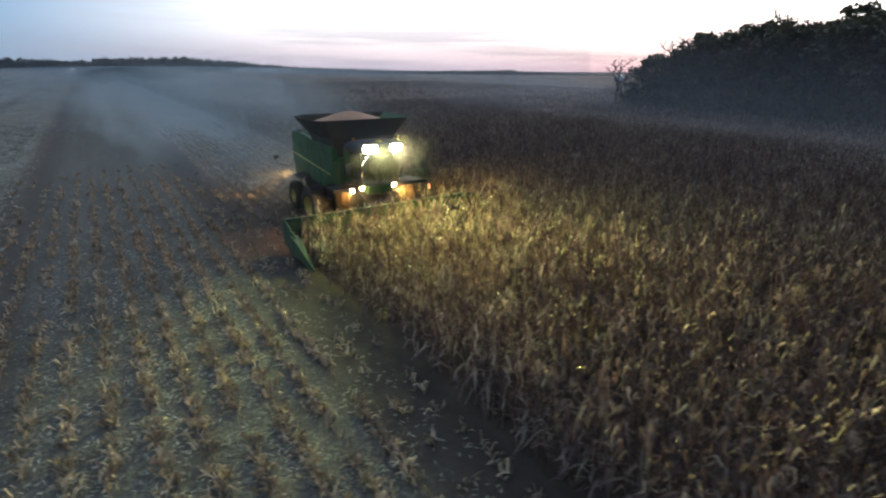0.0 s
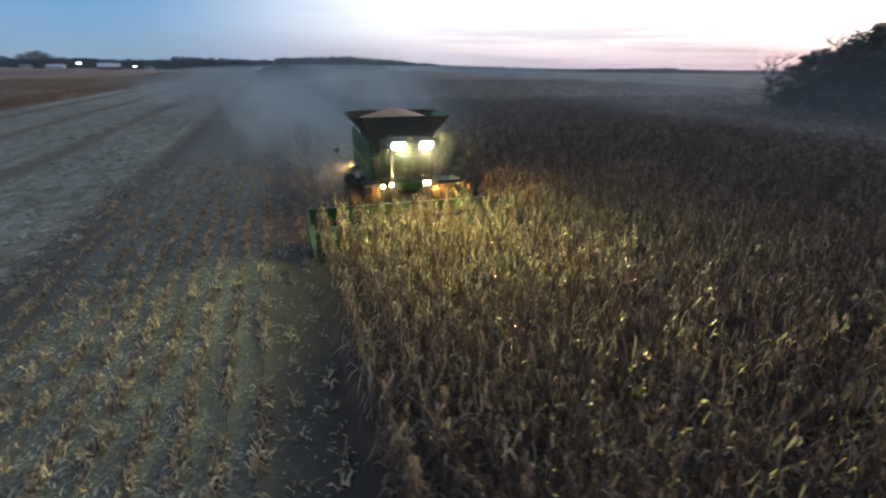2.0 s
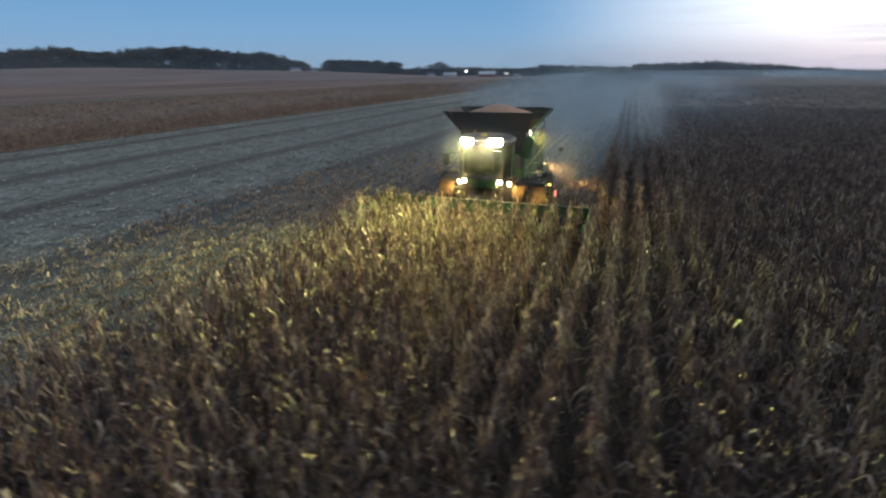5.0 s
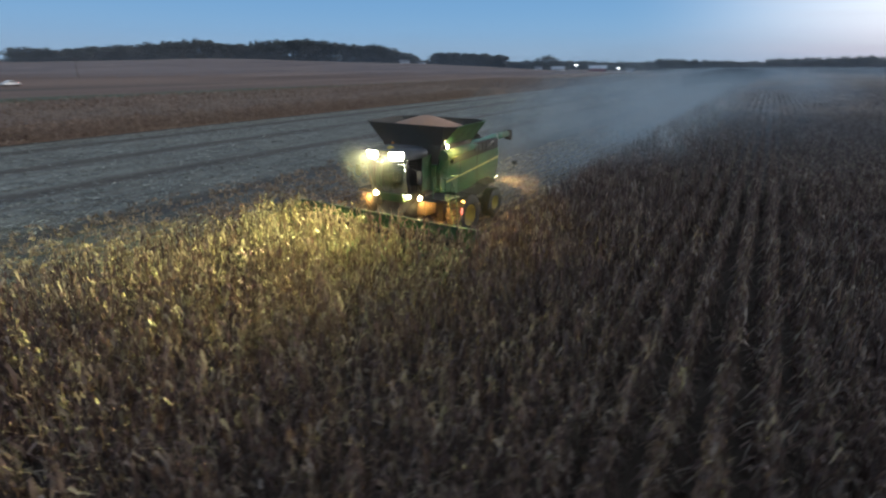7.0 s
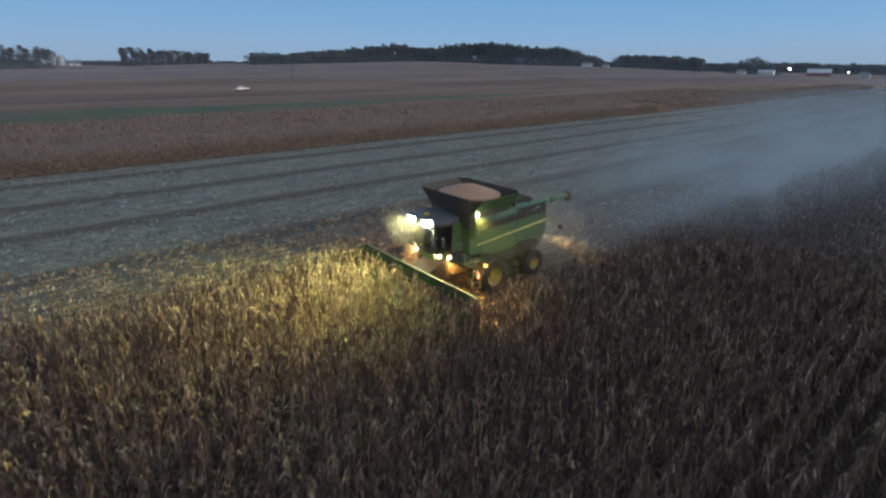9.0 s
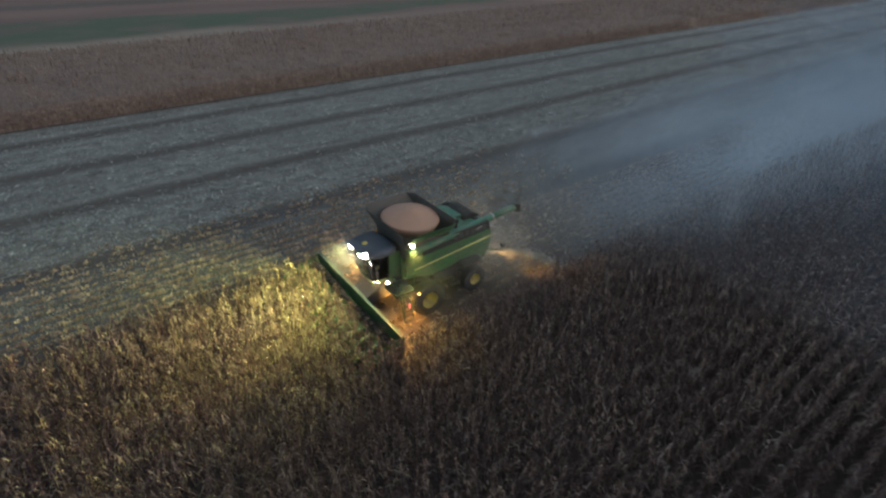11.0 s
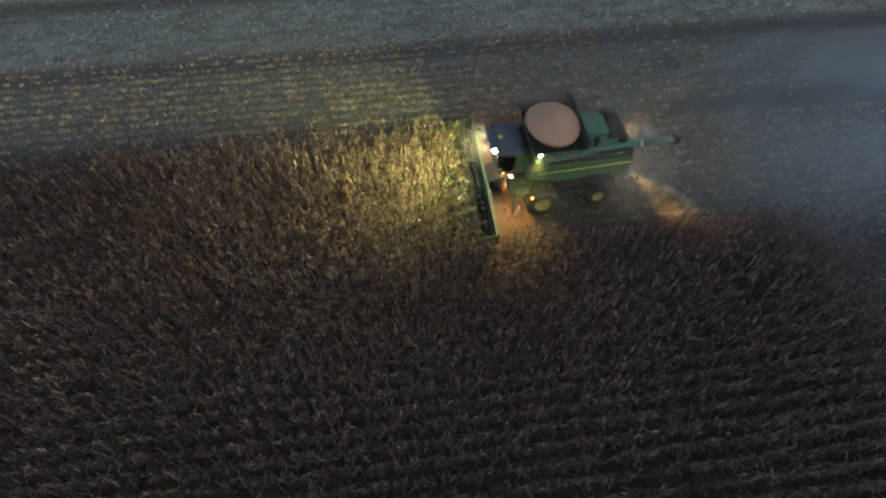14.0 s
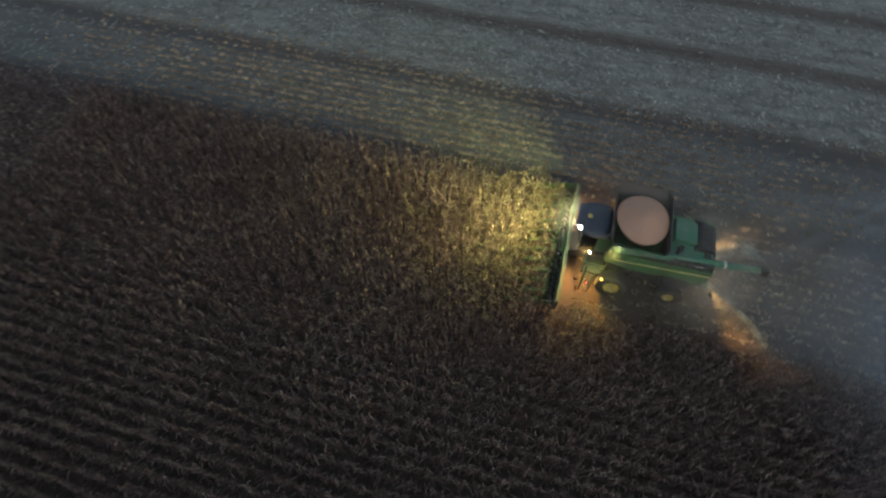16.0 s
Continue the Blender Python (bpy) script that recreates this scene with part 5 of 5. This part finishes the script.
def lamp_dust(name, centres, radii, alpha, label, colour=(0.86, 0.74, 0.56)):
    """Thin uneven shells of fine dust added round lit lamps for halos and beams."""
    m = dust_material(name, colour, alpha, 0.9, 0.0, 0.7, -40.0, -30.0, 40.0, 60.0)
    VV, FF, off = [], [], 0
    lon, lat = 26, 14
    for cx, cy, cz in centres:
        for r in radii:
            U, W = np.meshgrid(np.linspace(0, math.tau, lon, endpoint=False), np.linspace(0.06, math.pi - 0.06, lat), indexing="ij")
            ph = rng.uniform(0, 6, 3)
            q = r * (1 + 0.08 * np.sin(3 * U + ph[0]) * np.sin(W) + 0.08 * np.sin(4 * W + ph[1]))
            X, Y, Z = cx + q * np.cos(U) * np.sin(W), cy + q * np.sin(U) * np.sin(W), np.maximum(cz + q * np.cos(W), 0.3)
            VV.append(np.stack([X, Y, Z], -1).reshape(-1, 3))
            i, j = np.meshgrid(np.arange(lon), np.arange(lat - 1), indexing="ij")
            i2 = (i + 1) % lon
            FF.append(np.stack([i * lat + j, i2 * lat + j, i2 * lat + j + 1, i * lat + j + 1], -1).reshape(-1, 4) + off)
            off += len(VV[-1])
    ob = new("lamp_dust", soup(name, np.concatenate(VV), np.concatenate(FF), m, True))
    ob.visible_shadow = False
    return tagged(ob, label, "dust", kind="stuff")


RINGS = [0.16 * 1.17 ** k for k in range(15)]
# bluish shell colour offsets the lamps' yellow, so the roof halo turns whiter
lamp_dust("roof_lamp_halo", ROOF_LENSES, RINGS[1:], 0.0013, "thin dusty shells added as the glare halo of the roof lamps", (0.76, 0.71, 0.95))
lamp_dust("low_lamp_halo", LOW_LENSES, RINGS[:11], 0.004, "brown dusty shells added as the glow round the low lamps")
lamp_dust("rear_lamp_dust", [(1.38, 8.36, 1.68), (-1.38, 8.36, 1.68)], (0.16, 0.24, 0.34, 0.46, 0.6, 0.75, 0.92, 1.1, 1.3, 1.5, 1.75, 2.0, 2.3, 2.6), 0.026, "chopper dust shining in the rear lamps")
lamp_dust("side_lamp_halo", SIDE_LENS, RINGS[:12], 0.004, "thin dusty shells added as the glare halo of the tank lamp")


def build_chaff():
    m = 2600
    t = rng.random(m) ** 0.8
    V, F = [], []
    P = []
    for s in (1, -1):
        side = rng.normal(0, 0.12 + 0.35 * t, m)
        x = s * (1.0 + 2.2 * t) + side * 0.7
        y = 8.4 + 3.6 * t + side * 0.5
        z = 1.25 + 0.5 * t - 1.6 * t ** 2 + rng.normal(0, 0.1 + 0.1 * t, m)
        P.append(np.stack([x, y, np.maximum(z, 0.03)], -1))
    V, F = flakes(np.concatenate(P), 0.09, 0.05, 0.35)
    return tagged(new("flying_chaff", soup("flying_chaff", V, F, husk)), "chaff blown out behind the chopper in lamp light", "chaff", kind="stuff")


build_chaff()


# ------------------------------------------------------------ trees
def tri_leaves(P, size, flat=0.6):
    """Small leaf sprays at points: three-cornered, each turned its own way."""
    m = len(P)
    a, e = rng.uniform(0, math.tau, m), rng.normal(0, flat, m)
    s = size * rng.uniform(0.5, 1.4, m)
    u = np.stack([np.cos(a) * np.cos(e), np.sin(a) * np.cos(e), np.sin(e)], -1)
    b = rng.uniform(0, math.tau, m)
    v = np.stack([-np.sin(a) * np.cos(b), np.cos(a) * np.cos(b), np.sin(b)], -1)
    A, B, C = P - u * s[:, None] * 0.5, P + u * s[:, None] * 0.5, P + v * s[:, None] * 0.7
    V = np.stack([A, B, C], 1).reshape(-1, 3)
    return V, np.arange(3 * m).reshape(-1, 3)


def crown_points(rnd, h, r, clumps, per, low=0.25):
    """Clumps on uneven boughs, with gaps between them."""
    out = []
    for _ in range(clumps):
        z = h * (low + (0.98 - low) * rnd.random() ** 0.8)
        k = (z / h - low) / (1 - low)
        reach = r * (0.35 + 0.75 * math.sin(math.pi * min(0.97, 0.25 + 0.72 * k))) * rnd.uniform(0.35, 1.05)
        a = rnd.uniform(0, math.tau)
        c = np.array([reach * math.cos(a), reach * math.sin(a), z])
        q = rng.normal(0, 1, (per, 3))
        q /= np.linalg.norm(q, axis=1)[:, None]
        q *= (rng.random(per) ** 0.5)[:, None] * np.array([0.26, 0.26, 0.19]) * r * rnd.uniform(0.6, 1.25)
        out.append(c + q)
    return np.concatenate(out)


def make_tree(kind, seed, h, r, leaf, clumps, per, size, low=0.25, label=""):
    rnd = random.Random(seed)
    t = thing(kind, 0, 0, 0, label, "tree")
    bm = bmesh.new()
    top = Vector((rnd.uniform(-0.4, 0.4), rnd.uniform(-0.4, 0.4), h * 0.55))
    rod(bm, (0, 0, -0.3), top, 0.028 * h * 0.75, 0.014 * h, 9)
    rod(bm, top, (top.x * 1.4, top.y * 1.4, h * 0.9), 0.014 * h, 0.004 * h, 7)
    for i in range(11):
        z = h * rnd.uniform(0.25, 0.75)
        a = rnd.uniform(0, math.tau)
        b = Vector((top.x * z / h, top.y * z / h, z))
        e = b + Vector((math.cos(a) * r * rnd.uniform(0.5, 0.95), math.sin(a) * r * rnd.uniform(0.5, 0.95), h * rnd.uniform(0.08, 0.26)))
        rod(bm, b, e, 0.008 * h, 0.002 * h, 6)
        for _ in range(3 if clumps else 9):
            p = b.lerp(e, rnd.uniform(0.4, 0.95))
            q = p + Vector((rnd.uniform(-1, 1), rnd.uniform(-1, 1), rnd.uniform(0.2, 1.3))) * r * 0.33
            rod(bm, p, q, (0.003 if clumps else 0.0055) * h, (0.0008 if clumps else 0.002) * h, 4)
    part("trunk", bm, bark, t)
    if clumps or per:
        P = crown_points(rnd, h, r, max(clumps, 6), per, low)
        V, F = tri_leaves(P, size)
        o = new("crown", soup("crown", V, F, leaf))
        o.parent = t
    return t


def plant_trees(models, places, group):
    used = set()
    for k, (x, y, s) in enumerate(places):
        i = (k * 7 + int(abs(x) + abs(y))) % len(models)
        m = pose(x, y, float(terrain(x, y)) - 0.05, 0, 0, (k * 77) % 360)
        if i not in used:
            used.add(i)
            models[i].matrix_world = m @ Matrix.Diagonal((s, s, s, 1))
            ob = models[i]
        else:
            ob = copy_thing(models[i], m)
            ob.scale = (s, s, s)
        tagged(ob, group=group)
    for i, ob in enumerate(models):
        if i not in used:
            for o in (*ob.children_recursive, ob):
                bpy.data.objects.remove(o)


def build_wood():
    models = [make_tree("wood_tree", 20 + i, 13.5, 4.6, tree_leaf if i % 3 else rust_leaf, 46, 46, 0.75, 0.12, "tall broad tree with dusky green autumn leaves at the wood's edge") for i in range(6)]
    pr = random.Random(9)
    places = []
    for row in range(4):
        y = 36.0 - row * 1.2
        while y > -62:
            edge = 65.5 - 0.18 * max(0.0, 37 - y)
            s = (0.56 if y > 27 else 0.76 + 0.09 * min(1, (27 - y) / 22)) + 0.05 * row + pr.uniform(-0.13, 0.13)
            places.append((edge + row * 3.8 + pr.uniform(-0.9, 0.9), y, s))
            y -= 3.3 + pr.uniform(-0.7, 1.0)
    plant_trees(models, places, "trees of the wood")
    # undergrowth closing the wood's foot
    bush = [make_tree("bush", 50 + i, 4.6, 3.0, tree_leaf, 24, 40, 0.6, 0.02, "dense dark bush along the wood's edge") for i in range(3)]
    places = [(63.8 - 0.18 * max(0.0, 37 - y) + pr.uniform(-0.5, 0.9), y, pr.uniform(0.6, 1.0)) for y in np.arange(37, -60, -2.3).tolist()]
    plant_trees(bush, places, "bushes of the wood")
    # bare trees at the corner
    bare = [make_tree("bare_tree", 70 + i, 12.5, 4.0, rust_leaf, 0, 5, 0.3, 0.4, "nearly bare tree against the evening sky") for i in range(2)]
    plant_trees(bare, [(63.5, 39.0, 0.78), (64.5, 28.5, 1.02), (63, 12, 1.12)], "bare trees")


build_wood()


def far_crown(rnd, h, r, n):
    """A broad crown of several rounded masses, reaching to the ground."""
    out = []
    r *= 1.4
    for k in range(8):
        a, q = rnd.uniform(0, math.tau), r * rnd.uniform(0.1, 0.75)
        z = h * (0.84 if k == 0 else 0.1 if k < 3 else rnd.uniform(0.3, 0.8))
        size = r * rnd.uniform(0.45, 0.7) * (0.75 if k == 0 else 1.0)
        d = rng.normal(0, 1, (n // 8, 3))
        d *= (rng.random(n // 8) ** 0.4 / np.linalg.norm(d, axis=1))[:, None]
        P = np.array([q * math.cos(a), q * math.sin(a), z]) + d * np.array([size, size, min(size, h * 0.22)])
        out.append(P)
    P = np.concatenate(out)
    P[:, 2] = np.maximum(P[:, 2], 0.3)
    return P


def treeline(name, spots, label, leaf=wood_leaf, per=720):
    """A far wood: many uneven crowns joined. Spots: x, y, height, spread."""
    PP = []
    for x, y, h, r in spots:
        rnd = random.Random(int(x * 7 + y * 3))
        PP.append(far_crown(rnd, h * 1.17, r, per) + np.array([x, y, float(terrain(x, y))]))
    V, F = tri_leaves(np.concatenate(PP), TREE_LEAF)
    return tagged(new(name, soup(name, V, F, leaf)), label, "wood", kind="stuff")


TREE_LEAF = 1.7


def line_of(x0, y0, x1, y1, h0, h1, depth=3, gap=6.0, seed=1):
    rnd = random.Random(seed)
    n = max(2, int(math.hypot(x1 - x0, y1 - y0) / gap))
    nx, ny = -(y1 - y0), (x1 - x0)
    q = math.hypot(nx, ny)
    out = []
    for i in range(n):
        t = i / (n - 1)
        for d in range(depth):
            h = (h0 + (h1 - h0) * t) * rnd.uniform(0.84, 1.05)
            off = d * 9 + rnd.uniform(-3, 3)
            out.append((x0 + (x1 - x0) * t + nx / q * off + rnd.uniform(-2, 2), y0 + (y1 - y0) * t + ny / q * off, h, rnd.uniform(4.5, 7.5)))
    return out
woods = {
    "wood_north_west": line_of(-637, 283, -600, 350, 11, 16, 3, 5.0, 1) + line_of(-600, 350, -568, 405, 16, 20, 3, 5.0, 14) + line_of(-568, 405, -540, 445, 16, 14, 3, 5.0, 15)
    + line_of(-540, 445, -500, 484, 19, 23, 3, 5.0, 16) + line_of(-500, 484, -425, 552, 24, 21, 3, 5.0, 13) + line_of(-425, 552, -392, 580, 20, 11, 3, 5.0, 17),
    "wood_west_low": line_of(-800, 360, -640, 395, 9, 11, 2, 8.0, 2),
    "hedge_field": line_of(-326, 526, -256, 563, 12, 12, 2, 4.0, 3),
    "wood_far_north": line_of(-700, 960, -60, 1040, 13, 14, 2, 7.0, 4) + line_of(-60, 1040, 330, 1100, 14, 14, 2, 8.0, 41),
    "wood_lane": line_of(-140, 874, -12, 882, 17, 14, 3, 6.0, 5),
    "wood_north": line_of(4, 884, 110, 872, 17, 20, 3, 6.0, 6) + line_of(110, 872, 215, 858, 20, 13, 3, 6.0, 62) + line_of(215, 858, 300, 850, 11, 8, 2, 7.0, 61),
    "wood_north_east": line_of(280, 1050, 620, 890, 11, 10, 2, 7.0, 7),
    "wood_east": line_of(600, 900, 700, 800, 11, 14, 3, 7.0, 8) + line_of(700, 800, 860, 660, 13, 8, 3, 7.0, 81),
    "wood_far_west": line_of(-1175, -120, -1090, 440, 8, 9, 2, 9.0, 9),
}
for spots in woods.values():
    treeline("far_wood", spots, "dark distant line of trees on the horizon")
treeline("tree_clump", line_of(-770, 112, -750, 205, 20, 13, 2, 9.0, 10), "clump of rusty autumn trees in the far fields", rust_leaf)
treeline("tree_clump", line_of(-638, 226, -613, 286, 12, 9, 2, 7.0, 11), "low dark bushes in the far fields")
treeline("tree_clump", line_of(-782, -20, -780, 34, 24, 21, 2, 9.0, 12), "trees round the grain bins")
treeline("farm_tree", [(-272, 680, 11, 7), (-263, 683, 14, 8), (-252, 686, 17, 9), (-244, 684, 17, 8), (-235, 688, 14, 8), (-227, 691, 10, 6)], "round dark farmyard tree")


# ------------------------------------------------------------ farms on the horizon
siding = painted("white_siding", (0.74, 0.74, 0.72), 0.6, 0, 0.15)
shingle = painted("grey_roof", (0.15, 0.155, 0.17), 0.8, 0, 0.2)
pale_roof = painted("pale_metal_roof", (0.55, 0.58, 0.62), 0.45, 0.3, 0.2)
red_siding = painted("red_siding", (0.28, 0.05, 0.04), 0.7, 0, 0.2)
window_dark = painted("dark_pane", (0.03, 0.035, 0.04), 0.1, 0, 0.1)
galv = painted("galvanised_steel", (0.50, 0.52, 0.54), 0.4, 0.6, 0.2)


def house(kind, x, y, w, d, h, turn, wall, roof, label, lit=0):
    """Gabled house: walls, roof with eaves, door and windows."""
    z = float(terrain(x, y)) - 0.1
    t = thing(kind, x, y, z, label, "house")
    m = pose(x, y, z, 0, 0, turn)
    made = [part("wall", slab([(-d / 2, 0), (d / 2, 0), (d / 2, h), (0, h + d * 0.32), (-d / 2, h)], -w / 2, w / 2), wall, t)]
    for s in (1, -1):
        made.append(part("roof", sheet([(-w / 2 - 0.4, s * (d / 2 + 0.4), h - 0.2), (w / 2 + 0.4, s * (d / 2 + 0.4), h - 0.2), (w / 2 + 0.4, 0, h + d * 0.32 + 0.05), (-w / 2 - 0.4, 0, h + d * 0.32 + 0.05)], 0.16 * s), roof, t))
        k = max(2, int(w / 3))
        for i in range(k):
            u = -w / 2 + (i + 0.5) * w / k
            made.append(part("window", boxes((u - 0.5, u + 0.5, s * d / 2 - 0.05, s * d / 2 + 0.05, 1.0, 2.2)), window_dark, t))
    made.append(part("door", boxes((-0.55, 0.55, -d / 2 - 0.06, -d / 2 + 0.04, 0, 2.1)), window_dark, t))
    for o in made:
        o.matrix_world = m
    return t


house("farmhouse", -390, 553, 12, 8, 4.2, 30, siding, shingle, "white farmhouse before a dark wood")
house("shed", -372, 566, 7, 6, 3.2, 20, siding, shingle, "small white shed beside the farmhouse")
house("farmhouse", -254, 668, 9, 7, 3.4, 12, siding, shingle, "white house under the farmyard tree")
house("farm_shed", -231, 680, 16, 9, 3.4, 8, siding, pale_roof, "long white machine shed")
house("barn", -183, 697, 22, 12, 4.2, 15, red_siding, pale_roof, "red barn with a pale metal roof")
house("farmhouse", -143, 706, 9, 7, 3.2, 5, siding, shingle, "white house far across the fields")
house("farmhouse", -24, 872, 13, 9, 3.6, 4, siding, shingle, "house at the end of the stubble field")
house("long_shed", 230, 846, 84, 14, 4.0, 6, siding, pale_roof, "long low white shed on the horizon")
house("shed", 205, 150, 7, 6, 2.6, 30, siding, pale_roof, "small pale shed beyond the wood's corner")
house("farm_shed", -826, 64, 14, 9, 3.0, 85, siding, shingle, "low shed beside the grain bins")


def grain_bin(x, y, r, h):
    z = float(terrain(x, y))
    t = thing("grain_bin", x, y, z, "round galvanised grain bin with a cone roof", "grain bin", "grain bins")
    bm = bmesh.new()
    for k in range(int(h)):
        rod(bm, (x, y, z + k), (x, y, z + k + 0.96), r, seg=26)
    part("bin_wall", bm, galv, t)
    part("bin_roof", rod(bmesh.new(), (x, y, z + int(h)), (x, y, z + int(h) + r * 0.5), r * 1.05, 0.3, 26), galv, t)
    return t


grain_bin(-830, 30, 5.0, 17)
grain_bin(-829, 40, 5.5, 17)
grain_bin(-828, 51, 4.8, 11)


def yard_lamp(x, y, h, colour, size, label):
    """A yard lamp on its pole."""
    z = float(terrain(x, y))
    t = thing("yard_lamp", x, y, z, label, "lamp", "yard lamps")
    part("pole", rod(bmesh.new(), (x, y, z - 0.2), (x, y, z + h), 0.14, 0.09, 8), bark, t)
    part("lamp_arm", pipe([(x, y, z + h - 0.2), (x, y - 1.0, z + h)], 0.05, 6), galv, t)
    part("lamp_head", rod(bmesh.new(), (x, y - 1.2, z + h - size * 0.5), (x, y - 1.2, z + h + size * 0.5), size, size * 0.5, 12), colour, t, "glowing lamp head")
    return t


lamp_yard = glowing("yard_lamp_glow", (1.0, 0.97, 0.9), 14)
lamp_green = glowing("green_lamp_glow", (0.75, 1.0, 0.85), 14)
yard_lamp(-210, 689, 7.5, lamp_yard, 1.3, "bright white yard lamp at a farm")
yard_lamp(-21, 868, 5.0, lamp_yard, 1.5, "bright white yard lamp by a house")
yard_lamp(180, 842, 5.0, lamp_green, 1.5, "pale green yard lamp beside a shed")
yard_lamp(-158, 706, 5.0, lamp_yard, 1.0, "white yard lamp at a farm")


def pickup(x, y, turn):
    z = float(terrain(x, y))
    t = thing("pickup_truck", x, y, z, "white pickup truck with red tail lamps in the far field", "truck")
    m = pose(x, y, z, 0, 0, turn)
    body = part("truck_body", slab([(-2.8, 0.55), (2.8, 0.55), (2.85, 1.0), (2.6, 1.1), (1.5, 1.18), (-2.8, 1.18)], -0.95, 0.95, 0.05), siding, t)
    cabin = part("truck_cabin", slab([(-0.9, 1.18), (1.5, 1.18), (0.8, 1.85), (-0.75, 1.88)], -0.85, 0.85, 0.05), siding, t)
    side = part("truck_window", boxes((-0.87, 0.87, -0.6, 0.6, 1.3, 1.75)), window_dark, t)
    made = [body, cabin, side]
    for s in (1, -1):
        made.append(part("tail_lamp", boxes((s * 0.8 - 0.12, s * 0.8 + 0.12, -2.88, -2.8, 0.75, 1.1)), lens_tail, t))
        for v in (1.8, -1.8):
            made.append(part("truck_wheel", rod(bmesh.new(), (s * 0.95, v, 0.36), (s * 0.7, v, 0.36), 0.37, seg=18), rubber, t))
    for o in made:
        o.matrix_world = m
    return t


lens_tail = glowing("tail_lamp_glow", (1.0, 0.08, 0.05), 12)
pickup(-201, 61, -160)


def utility_pole(x, y, h):
    z = float(terrain(x, y))
    t = thing("utility_pole", x, y, z, "bare wooden utility pole in the far field", "pole")
    part("pole", rod(bmesh.new(), (x, y, z - 0.3), (x, y, z + h), 0.16, 0.11, 8), bark, t)
    part("cross_arm", boxes((x - 0.9, x + 0.9, y - 0.06, y + 0.06, z + h - 0.7, z + h - 0.55)), bark, t)
    return t


utility_pole(-255, 107, 9.5)
